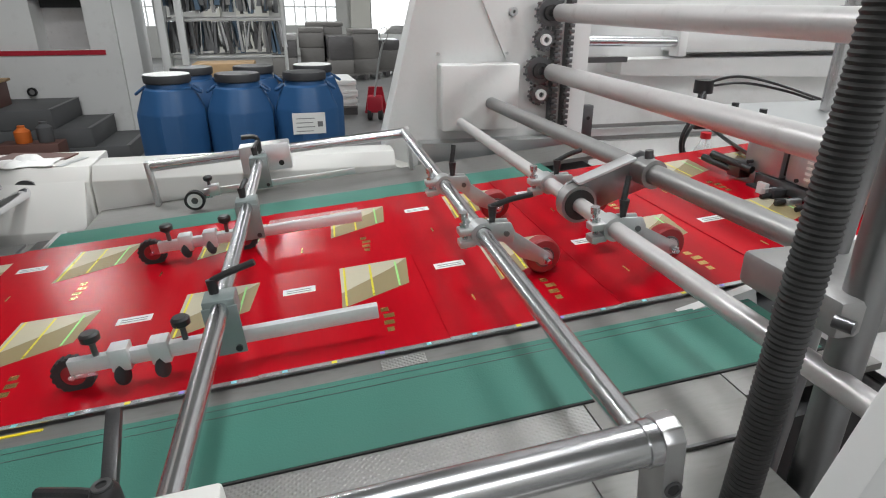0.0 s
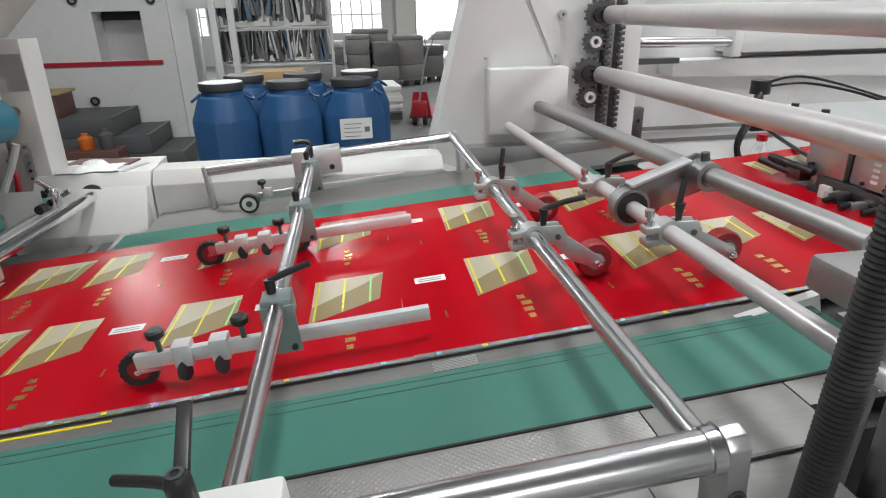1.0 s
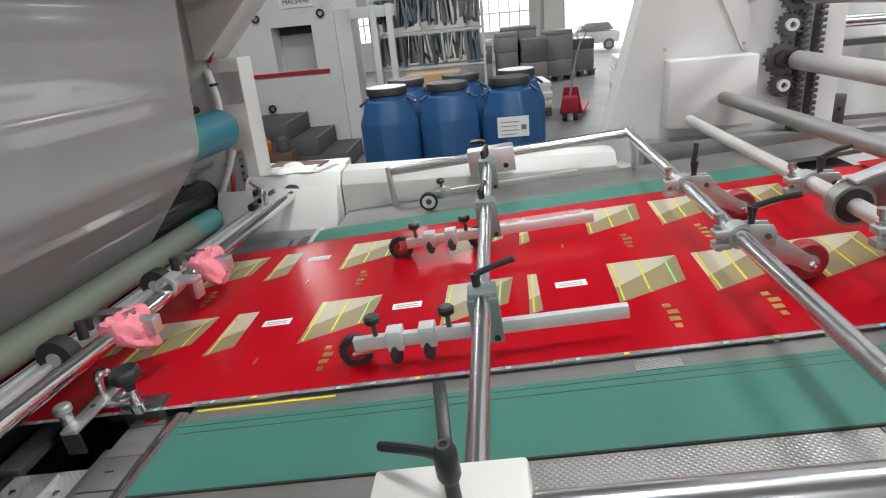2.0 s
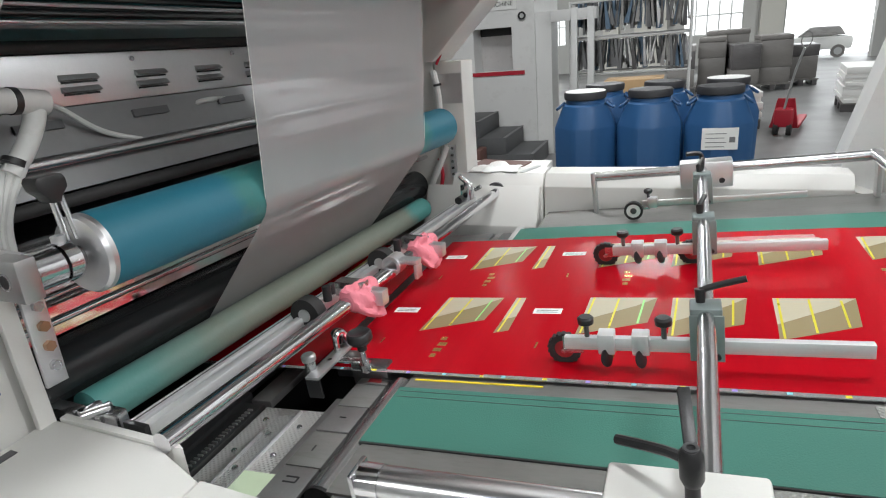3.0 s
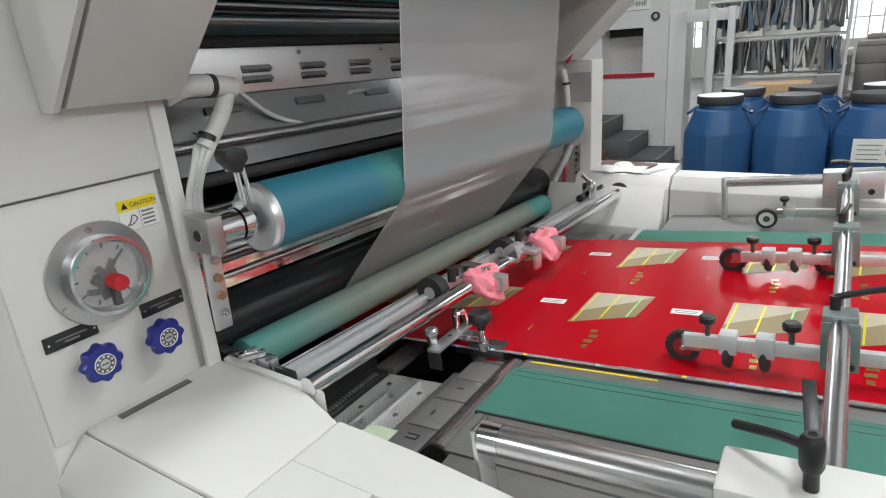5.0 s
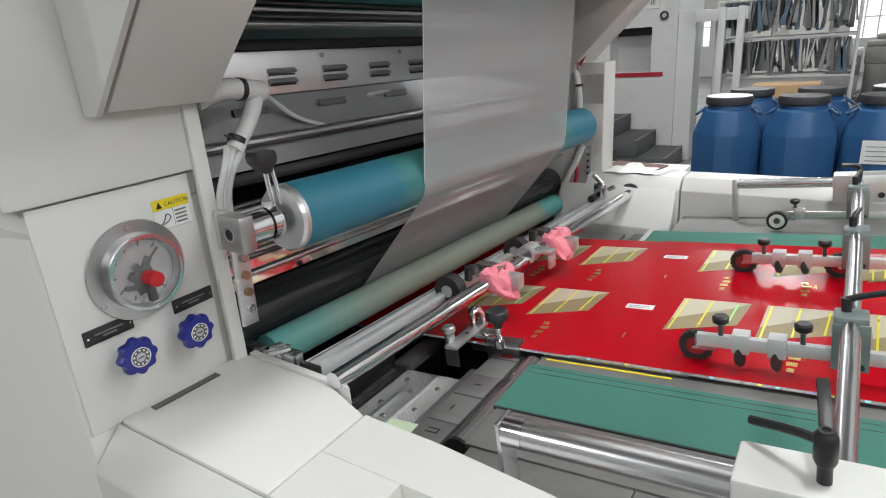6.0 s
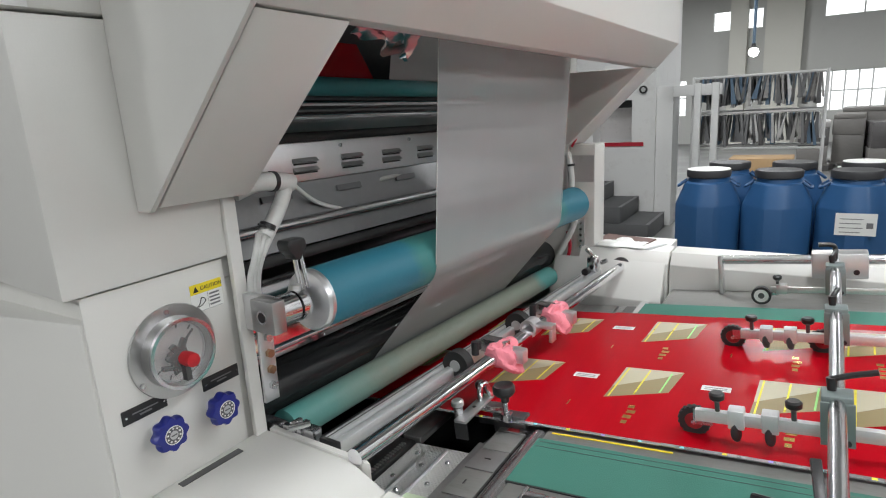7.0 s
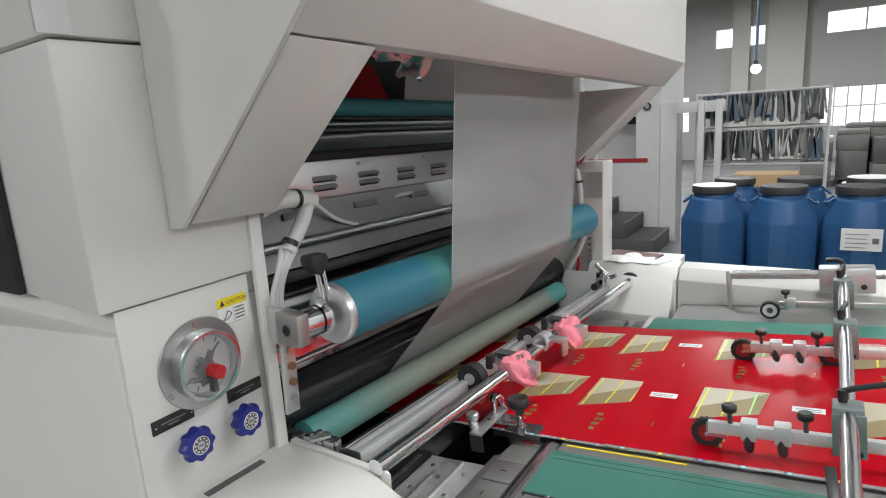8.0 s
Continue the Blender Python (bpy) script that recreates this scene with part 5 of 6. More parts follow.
part("lever", tube(B(), [(-0.013, 0.496, 0.158), (-0.035, 0.51, 0.155), (-0.074, 0.536, 0.142)], 0.0046, 10), BLACK, nb, "black clamping lever")
part("lever", box(B(), -0.0052, 0.0052, 0.0, 0.066, -0.0035, 0.0035, pose(-0.0125, 0.497, 0.160, 20, 0, 5.5), 0.0012), BLACK, nb, "flat black clamping lever")
part("cap_ring", ring(B(), (-0.013, 0.494, 0.1705), (-0.013, 0.494, 0.1725), 0.0062, 0.0035, 18), STEEL_DARK, nb)
part("far_block", box(B(), -0.036, 0.088, 1.70, 1.75, 0.052, 0.12, bevel=0.004), ALU, cr0, "grey-white slide block")
part("block_screw", rod(B(), (0.062, 1.698, 0.07), (0.062, 1.71, 0.07), 0.007, 12), BLACK, cr0)
part("far_lever", tube(B(), [(0.016, 1.685, 0.11), (0.014, 1.68, 0.145), (-0.02, 1.675, 0.15)], 0.006, 8), BLACK, cr0)


def clamp_block(parent, u, v, handle_dir):
    """Grey-green bracket on the cross rod with a black handle on a threaded stem."""
    c = part("rod_clamp", box(B(), u - 0.021, u + 0.019, v - 0.009, v + 0.028, 0.083, 0.114, bevel=0.003), GREYGREEN, parent, "grey-green rod clamp")
    part("clamp_plate", box(B(), u - 0.022, u + 0.021, v - 0.0125, v - 0.0095, 0.038, 0.106, bevel=0.001), GREYGREEN, c)
    part("bolt", rod(B(), (u + 0.012, v - 0.0155, 0.046), (u + 0.012, v - 0.0125, 0.046), 0.0045, 12), BLACK, c)
    part("stem", rod(B(), (u - 0.007, v + 0.015, 0.114), (u - 0.007, v + 0.018, 0.132), 0.006, 16, 0.0075), BLACK, c)
    d = Vector(handle_dir)
    part("handle", tube(B(), [(u - 0.007, v + 0.018, 0.13), Vector((u - 0.007, v + 0.018, 0.132)) + d * 0.4, Vector((u - 0.007, v + 0.018, 0.132)) + d], 0.0046, 10), BLACK, c, "black clamping handle")


def wheel_bar(v, u0, u1, w, wheels, feet, hub, clear=False):
    """A square bar along the table with tensioned little wheels."""
    t = thing("wheel_bar", "aluminium bar with rubber-tyred sheet wheels and thumbscrews", "wheel bar", TABLE, "wheel bars")
    part("bar", box(B(), u0, u1, v - 0.006, v + 0.006, w - 0.010, w + 0.010, bevel=0.0012), ALU_PROFILE, t)
    for u in wheels:
        tyre = part("tyre", ring(B(), (u, v + 0.010, 0.0265), (u, v + 0.022, 0.0265), 0.0245, 0.015, 36), BLACK_RUBBER, t, "black knurled tyre")
        part("hub", rod(B(), (u, v + 0.0115, 0.0265), (u, v + 0.0205, 0.0265), 0.0148, 28), hub, t)
        part("axle", rod(B(), (u, v + 0.004, 0.0265), (u, v + 0.024, 0.0265), 0.004, 12), STEEL, t)
        for k in range(18):
            a = 2 * math.pi * k / 18
            part("tread", box(B(), -0.0022, 0.0022, v + 0.0105, v + 0.0215, 0.0243, 0.0262, Matrix.Translation((u, 0, 0.0265)) @ Matrix.Rotation(a, 4, "Y")), BLACK_RUBBER, tyre)
        part("wheel_arm", box(B(), u, u + 0.03, v + 0.0062, v + 0.0095, 0.0235, w + 0.005), STEEL, t)
    for u in feet:
        part("slider", box(B(), u - 0.012, u + 0.012, v - 0.012, v + 0.013, w - 0.014, w + 0.018, bevel=0.002), ALU_PROFILE, t)
        part("foot_pad", lathe(B(), [(0.004, 0.0), (0.0125, 0.0015), (0.013, 0.0035), (0.006, 0.005)], (u - 0.002, v - 0.014, 0.028), (0.9, -0.42, 0.3), 20), BLACK, t, "black oval thumb pad")
    for u in [f + d for f, d in zip(feet, (-0.028, 0.032))]:
        part("thumbscrew_stem", rod(B(), (u, v, w + 0.008), (u, v, w + 0.03), 0.0038, 12), STEEL_DARK, t)
        part("thumbscrew", lathe(B(), [(0.006, 0.0), (0.0115, 0.004), (0.012, 0.012), (0.009, 0.015), (0.002, 0.015)], (u, v, w + 0.028), n=20), BLACK, t, "black thumbscrew")
    return t


wheel_bar(0.884, -0.192, 0.2, 0.046, [-0.197], [-0.13, -0.082], RED_RUBBER)
wheel_bar(1.292, -0.165, 0.22, 0.040, [-0.182, -0.012], [-0.115, -0.07], RED_RUBBER)
ob = thing("wheel_bar", "slim aluminium arm with one white-hubbed wheel", "wheel bar", TABLE, "wheel bars")
part("bar", box(B(), -0.128, 0.24, 1.634, 1.642, 0.032, 0.046, bevel=0.001), ALU, ob)
part("slider", box(B(), -0.115, -0.09, 1.628, 1.648, 0.028, 0.055, bevel=0.002), ALU, ob)
part("wheel_arm", box(B(), -0.15, -0.11, 1.634, 1.638, 0.023, 0.034, bevel=0.001), STEEL, ob)
ty = part("tyre", ring(B(), (-0.149, 1.615, 0.0265), (-0.149, 1.630, 0.0265), 0.0235, 0.0175, 36), BLACK_RUBBER, ob, "black tyre")
part("hub", ring(B(), (-0.149, 1.616, 0.0265), (-0.149, 1.629, 0.0265), 0.0174, 0.008, 32), WHITE_RUBBER, ob, "white plastic hub")
part("axle", rod(B(), (-0.149, 1.6155, 0.0265), (-0.149, 1.634, 0.0265), 0.0078, 16), STEEL_DARK, ob)
part("thumbscrew_stem", rod(B(), (-0.112, 1.638, 0.046), (-0.112, 1.638, 0.066), 0.0038, 12), STEEL_DARK, ob)
part("thumbscrew", lathe(B(), [(0.006, 0.0), (0.0105, 0.004), (0.011, 0.010), (0.008, 0.013), (0.002, 0.013)], (-0.112, 1.638, 0.064), n=20), BLACK, ob, "black thumbscrew")
clamp_block(cr0, 0.006, 0.866, (0.056, -0.004, 0.016))
clamp_block(cr0, 0.012, 1.27, (0.01, 0.02, 0.01))
clamp_block(cr0, 0.016, 1.61, (0.01, 0.02, 0.01))
part("guide_strip", box(B(), 0.03, 0.22, 1.40, 1.425, 0.012, 0.014), CLEAR, cr0, "clear guide strip")

# rods with red wheels
ca = thing("cross_rod", "polished cross rod with red-wheeled pressure arms", "cross rod", TABLE)
part("rod", rod(B(), (0.368, 0.50, 0.1), (0.388, 1.735, 0.1), 0.0118, 32), STEEL, ca)
cbr = thing("cross_rod", "grey cross rod with red-wheeled pressure arms", "cross rod", TABLE)
part("rod", rod(B(), (0.562, 0.44, 0.1), (0.552, 1.75, 0.1), 0.0125, 32), ROLLER_GREY, cbr)


def pressure_arm(parent, u, v, lever, lift=0.0):
    """A cast clamp on the rod, its bolt and lever, and a swinging arm with a wheel."""
    a = part("arm_clamp", ring(B(), (u, v - 0.013, 0.1), (u, v + 0.013, 0.1), 0.0185, 0.0126, 28), ZINC, parent, "cast rod clamp")
    part("clamp_jaw", box(B(), u - 0.036, u - 0.012, v - 0.011, v + 0.011, 0.082, 0.093, bevel=0.002), ZINC, a)
    part("clamp_jaw", box(B(), u - 0.036, u - 0.012, v - 0.011, v + 0.011, 0.101, 0.112, bevel=0.002), ZINC, a)
    part("clamp_ear", prism(B(), [(u + 0.012, 0.088), (u + 0.046, 0.078), (u + 0.05, 0.098), (u + 0.044, 0.112), (u + 0.012, 0.116)], "y", v - 0.012, v - 0.007, 0.001), ZINC, a)
    part("clamp_ear", prism(B(), [(u + 0.012, 0.088), (u + 0.044, 0.078), (u + 0.05, 0.098), (u + 0.044, 0.112), (u + 0.012, 0.116)], "y", v + 0.006, v + 0.011, 0.001), ZINC, a)
    part("pivot_bolt", rod(B(), (u + 0.036, v - 0.0145, 0.096), (u + 0.036, v + 0.013, 0.096), 0.0045, 12), STEEL_DARK, a)
    part("bolt", rod(B(), (u - 0.026, v, 0.078), (u - 0.026, v, 0.128), 0.0042, 14), STEEL, a)
    part("bolt_head", rod(B(), (u - 0.026, v, 0.1125), (u - 0.026, v, 0.118), 0.0075, 6), STEEL, a)
    part("bolt_head", rod(B(), (u - 0.026, v, 0.126), (u - 0.026, v, 0.136), 0.0068, 16), STEEL, a)
    part("stem", rod(B(), (u + 0.018, v, 0.112), (u + 0.02, v, 0.14), 0.0042, 14, 0.0075), BLACK, a)
    d = Vector(lever)
    part("handle", tube(B(), [(u + 0.018, v, 0.138), Vector((u + 0.02, v, 0.144)) + d * 0.5, Vector((u + 0.02, v, 0.145)) + d], 0.0045, 10), BLACK, a, "black clamping handle")
    h, wv = 0.0345 + lift, v + 0.024
    part("swing_arm", prism(B(), [(u + 0.026, 0.088), (u + 0.05, 0.094), (u + 0.112, h + 0.008), (u + 0.115, h - 0.004), (u + 0.1, h - 0.008), (u + 0.06, h + 0.012)], "y", v + 0.0005, v + 0.0045, 0.001), ZINC, a)
    w = part("red_wheel", lathe(B(), [(0.016, -0.0135), (0.027, -0.0125), (0.0295, -0.009), (0.0295, 0.009), (0.027, 0.0125), (0.016, 0.0135)], (u + 0.105, wv, h), (0, 1, 0), 40), RED_RUBBER, a, "red rubber wheel")
    part("wheel_hub", ring(B(), (u + 0.105, wv - 0.0155, h), (u + 0.105, wv + 0.0155, h), 0.0165, 0.007, 28), STEEL_DARK, w)
    part("bearing_face", ring(B(), (u + 0.105, wv - 0.0165, h), (u + 0.105, wv - 0.0157, h), 0.0135, 0.0068, 24), ZINC, w)
    part("axle_nut", rod(B(), (u + 0.105, v - 0.0075, h), (u + 0.105, v, h), 0.0068, 6), CHROME, w)
    part("axle", rod(B(), (u + 0.105, v - 0.0135, h), (u + 0.105, wv + 0.018, h), 0.0036, 12), CHROME, w)


pressure_arm(ca, 0.376, 0.967, (0.06, -0.01, 0.006))
pressure_arm(ca, 0.38, 1.23, (0.006, 0.006, 0.026))
pressure_arm(cbr, 0.558, 0.905, (0.008, 0.006, 0.028), 0.012)
pressure_arm(cbr, 0.556, 1.145, (0.05, 0.01, 0.004), 0.012)

sc = thing("dark_shaft", "dull dark steel shaft with a swinging plate", "shaft", TABLE)
part("shaft", rod(B(), (0.698, 0.70, 0.135), (0.653, 1.80, 0.135), 0.0165, 40), STEEL_DULL, sc)
SU = 0.684
part("swing_plate", prism(B(), [(0.53, 0.085), (0.545, 0.069), (0.572, 0.067), (0.60, 0.078), (SU + 0.02, 0.105), (SU + 0.03, 0.135), (SU + 0.018, 0.16), (SU - 0.005, 0.168), (SU - 0.02, 0.162), (0.548, 0.132), (0.533, 0.118)], "y", 1.036, 1.042, 0.001), STEEL_SHEEN, sc, "grey swinging plate")
RIM = Matrix.Translation((0.556, 0, 0.134)) @ Matrix.Rotation(-math.atan2(0.03, SU - 0.576), 4, "Y")
part("plate_rim", box(B(), 0.0, SU - 0.58, 1.008, 1.0355, 0.0, 0.005, RIM, 0.001), ALU, sc, "bright flange of the plate")
part("bearing", ring(B(), (0.557, 1.012, 0.1), (0.557, 1.0355, 0.1), 0.031, 0.021, 32), STEEL_DULL, sc)
part("bearing_ring", ring(B(), (0.557, 1.009, 0.1), (0.557, 1.034, 0.1), 0.0255, 0.0128, 32), BLACK_RUBBER, sc)
part("shaft_collar", ring(B(), (SU, 1.0, 0.135), (SU - 0.002, 1.06, 0.135), 0.024, 0.0166, 32), STEEL_DULL, sc)
part("collar_bolt", rod(B(), (SU, 1.02, 0.155), (SU, 1.02, 0.172), 0.007, 14), STEEL_DARK, sc)

# ---- far side cover ----
fc = thing("far_side_cover", "cream-white sheet-metal cover along the table's far side", "machine cover")
part("cover", prism(B(), [(1.762, 0.0), (1.762, 1.045), (1.79, 1.079), (1.875, 1.079), (1.875, 0.0)], "x", -0.412, 0.36, 0.003), PAINT, fc)
part("cover", prism(B(), [(1.762, 0.0), (1.762, 1.045), (1.79, 1.079), (1.875, 1.079), (1.875, 0.0)], "x", -0.70, -0.417, 0.003), PAINT, fc)
part("inner_wall", prism(B(), [(1.7615, 1.05), (1.70, 0.94), (1.70, 0.90), (1.7615, 0.90)], "x", -0.78, -0.425, 0.002), PAINT, fc)
part("slot", box(B(), -0.009, 0.009, -0.05, 0.05, 0, 0.0014, pose(-0.47, 1.84, 1.0793, 0, 0, -20)), ZINC, fc, "steel slot plate")
part("end_cap", prism(B(), [(0.361, 0.9), (0.361, 1.04), (0.42, 1.02), (0.42, 0.9)], "y", 1.765, 1.9), PAINT, fc)
solid("side_shelf", box(B(), -0.78, -0.44, 1.88, 2.03, 0, 1.066, bevel=0.003), PAINT, "cream-white shelf box behind the side cover", "shelf")
cl = B()
random.seed(2)
bmesh.ops.create_grid(cl, x_segments=16, y_segments=10, size=0.5)
for v in cl.verts:
    r = math.hypot(v.co.x, v.co.y) * 2
    h = max(0, 1 - r) * 0.028 * (0.5 + noise.noise(v.co * 5 + Vector((1, 2, 3)))) + 0.003 + 0.004 * abs(noise.noise(v.co * 11))
    v.co = Vector((-0.575 + v.co.x * 0.16 * (1 + 0.3 * noise.noise(v.co * 3)), 1.835 + v.co.y * 0.09 * (1 + 0.3 * noise.noise(v.co * 4)), 1.0795 + h))
bmesh.ops.solidify(cl, geom=cl.faces[:], thickness=0.001)
solid("white_cloth", cl, PAPER, "crumpled white cloth lying on the cover", "cloth")
solid("brown_folder", box(B(), -0.09, 0.09, -0.05, 0.05, 0, 0.004), BROWN, "flat dark red folder on the cover", "folder", pose(-0.60, 1.96, 1.0665, 0, 0, -12))

# ---- feeder tower and housing ----
ft = thing("feeder_tower", "worn white feeder side frame with chain gears", "machine frame")
part("tower_plate", prism(B(), [(0.345, 0.0), (0.345, 1.1), (0.44, 1.47), (0.50, 2.6), (0.96, 2.6), (0.96, 0.0)], "y", 1.86, 1.96, 0.003), PAINT_OLD, ft)
part("gear_box", box(B(), 0.497, 0.722, 1.79, 1.858, 1.125, 1.305, bevel=0.006), PAINT_OLD, ft, "white square cover box")
part("chain_strip", box(B(), 0.835, 0.85, 1.835, 1.858, 0.9, 2.3), STEEL_DARK, ft)
part("chain_strip", box(B(), 0.875, 0.888, 1.835, 1.858, 0.9, 2.3), STEEL_DARK, ft)
part("lower_dark_plate", box(B(), 0.44, 0.90, 1.80, 1.855, 0.9, 1.09), ZINC, ft)
for x, z, r in ((0.812, 1.437, 0.036), (0.80, 1.367, 0.026), (0.79, 1.283, 0.038), (0.795, 1.217, 0.026)):
    g = part("sprocket", rod(B(), (x, 1.815, z), (x, 1.835, z), r, 28), STEEL_DARK, ft, "greasy dark sprocket")
    part("hub", ring(B(), (x, 1.803, z), (x, 1.8145, z), r * 0.6, r * 0.3, 20), BLACK_RUBBER if r > 0.03 else PAINT_OLD, g)
    for k in range(14):
        a = 2 * math.pi * k / 14
        part("tooth", box(B(), -0.003, 0.003, 1.816, 1.834, r - 0.001, r + 0.006, Matrix.Translation((x, 0, z)) @ Matrix.Rotation(a, 4, "Y")), STEEL_DARK, g)
for k in range(34):
    part("chain_link", box(B(), 0.833, 0.852, 1.818, 1.834, 0.95 + 0.016 * k, 0.961 + 0.016 * k, bevel=0.002), STEEL_DARK, ft)
    part("chain_link", box(B(), 0.873, 0.89, 1.818, 1.834, 0.95 + 0.016 * k, 0.961 + 0.016 * k, bevel=0.002), STEEL_DARK, ft)
for x, z in ((0.715, 1.44), (0.50, 1.33), (0.70, 1.33)):
    part("bolt", ring(B(), (x, 1.845, z), (x, 1.859, z), 0.012 if z > 1.4 else 0.004, 0.004 if z > 1.4 else 0.001, 16), ZINC, ft)
part("gusset", prism(B(), [(0.58, 1.56), (0.63, 1.56), (0.72, 1.33), (0.70, 1.31)], "y", 1.85, 1.8595), PAINT_OLD, ft)

fb = thing("feeder_rollers", "long pale ground rollers across the feeder", "roller")
for x, z, r in ((0.835, 1.437, 0.0235), (0.82, 1.28, 0.0235)):
    part("roller", rod(B(), (x, 1.80, z), (x, 0.55, z), r, 40), ROLLER_GREY, fb, "pale ground steel roller")
    part("worn_end", rod(B(), (x, 0.68, z), (x, 0.56, z), r + 0.0006, 40), STEEL_DULL, fb)

fh = thing("feeder_housing", "white feeder housing panels with a ledge", "machine housing")
part("back_panel", box(B(), 0.963, 3.2, 2.12, 2.2, 1.06, 2.6), PAINT_OLD, fh)
part("lower_panel", box(B(), 0.963, 3.2, 2.10, 2.2, 0.0, 1.0), PAINT_OLD, fh)
part("dark_gap", box(B(), 0.963, 3.2, 2.125, 2.19, 1.0, 1.06), STEEL_DULL, fh)
part("gap_rail", box(B(), 0.965, 3.19, 2.112, 2.1245, 1.018, 1.046, bevel=0.002), ZINC, fh)
part("ledge", prism(B(), [(1.16, 1.24), (1.16, 1.29), (2.6, 1.29), (2.6, 1.20), (1.9, 1.22)], "y", 2.02, 2.119, 0.002), PAINT_OLD, fh)
part("upper_box", box(B(), 1.36, 2.6, 2.0, 2.119, 1.31, 1.39, bevel=0.004), PAINT_OLD, fh)
part("cylinder", rod(B(), (1.0, 2.0, 1.352), (1.335, 2.0, 1.345), 0.017, 24), STEEL, fh, "polished pneumatic cylinder")
part("cylinder_end", box(B(), 1.335, 1.365, 1.975, 2.03, 1.30, 1.39, bevel=0.003), PAINT_OLD, fh)
part("dark_bracket", box(B(), 0.965, 1.0, 1.95, 2.02, 1.33, 1.39, bevel=0.003), STEEL_DARK, fh)
part("rack_strip", box(B(), 0.965, 1.16, 1.985, 2.02, 1.285, 1.302), STEEL_DARK, fh)
part("guide_tab", box(B(), 0.995, 1.03, 1.93, 1.96, 0.95, 1.16, bevel=0.003), STEEL_DARK, fh)
part("tab_hole", rod(B(), (1.0125, 1.929, 1.12), (1.0125, 1.9305, 1.12), 0.006, 14), BLACK, fh)
part("end_wall", box(B(), 3.2, 3.25, 0.2, 2.2, 0, 2.6), PAINT_OLD, fh)

# feeder head with hoses
hd = thing("suction_unit", "grey suction feeder unit on a polished column", "suction unit")
part("housing", box(B(), 1.05, 1.5, 1.145, 1.25, 1.132, 1.225, bevel=0.004), ZINC, hd)
part("housing", box(B(), 1.056, 1.5, 0.965, 1.137, 1.132, 1.225, bevel=0.004), ZINC, hd)
part("housing_gap", box(B(), 1.06, 1.49, 1.1375, 1.1445, 1.14, 1.22), SEAM, hd)
part("top_plate", box(B(), 1.04, 1.52, 0.955, 1.42, 1.2255, 1.24, bevel=0.003), ZINC, hd)
part("top_rail", box(B(), 1.036, 1.05, 0.955, 1.30, 1.2405, 1.248, bevel=0.002), STEEL_DARK, hd)
for y in (0.99, 1.06, 1.27, 1.36):
    part("cap_screw", rod(B(), (1.09, y, 1.2402), (1.09, y, 1.252), 0.008, 14), BLACK, hd)
part("front_plate", box(B(), 1.042, 1.0555, 1.03, 1.10, 1.137, 1.20, bevel=0.002), ZINC, hd)
part("front_latch", box(B(), 1.034, 1.0495, 1.12, 1.17, 1.205, 1.218, bevel=0.002), STEEL_DARK, hd)
for k in range(4):
    part("print_line", box(B(), 1.0408, 1.0416, 1.06, 1.075, 1.15 + 0.011 * k, 1.155 + 0.011 * k), PAPER, hd)
for y, z in ((1.225, 1.15), (1.04, 1.145), (1.09, 1.145)):
    part("plate_screw", rod(B(), (1.038, y, z), (1.0495, y, z), 0.004, 10), BLACK, hd)
part("lower_block", box(B(), 1.045, 1.45, 0.98, 1.205, 1.108, 1.1315, bevel=0.002), STEEL_DARK, hd)
part("lower_block", box(B(), 1.03, 1.10, 1.15, 1.21, 1.085, 1.1075, bevel=0.002), BLACK, hd)
part("taped_arm", box(B(), 1.018, 1.029, 1.14, 1.165, 1.078, 1.125, bevel=0.002), CABLE_WHITE, hd, "arm wrapped in pale tape")
random.seed(21)
for k in range(9):
    x, y, z = 1.01 + random.uniform(0, 0.03), 0.965 + 0.021 * k, 1.082 + random.uniform(0, 0.012)
    part("valve_block", box(B(), x, x + random.uniform(0.02, 0.05), y, y + random.uniform(0.01, 0.018), z, z + random.uniform(0.015, 0.03), bevel=0.002), random.choice((STEEL_DARK, BLACK, STEEL_DARK, ZINC)), hd)
    if k % 2:
        part("fitting", rod(B(), (x - 0.02, y + 0.01, z + 0.012), (x + 0.01, y + 0.01, z + 0.016), 0.005, 12), BLACK, hd)
part("column", rod(B(), (1.27, 1.28, 1.2405), (1.27, 1.28, 1.62), 0.018, 28), STEEL, hd, "polished steel column")
part("column_collar", rod(B(), (1.27, 1.28, 1.41), (1.27, 1.28, 1.46), 0.025, 28), STEEL_DARK, hd)
for z, y in ((1.135, 1.30), (1.12, 1.33)):
    part("blow_pipe", rod(B(), (1.04, y - 0.09, z), (1.03, y + 0.03, z + 0.008), 0.008, 14), BLACK, hd, "black blow pipe")
part("blow_block", box(B(), 1.03, 1.06, 1.235, 1.275, 1.11, 1.145, bevel=0.003), STEEL_DARK, hd)
part("nozzle", rod(B(), (1.03, 1.27, 1.088), (1.05, 1.21, 1.092), 0.008, 14), ZINC, hd)

ho = thing("air_hoses", "looped black rubber hoses on a dark manifold", "hoses")
part("manifold", rod(B(), (1.22, 1.66, 1.23), (1.22, 1.66, 1.265), 0.026, 18), BLACK, ho)
part("manifold_stem", rod(B(), (1.22, 1.66, 1.13), (1.22, 1.66, 1.2299), 0.012, 14), STEEL_DARK, ho)
part("fitting", box(B(), 1.20, 1.245, 1.64, 1.68, 1.13, 1.155, bevel=0.004), BLACK, ho)
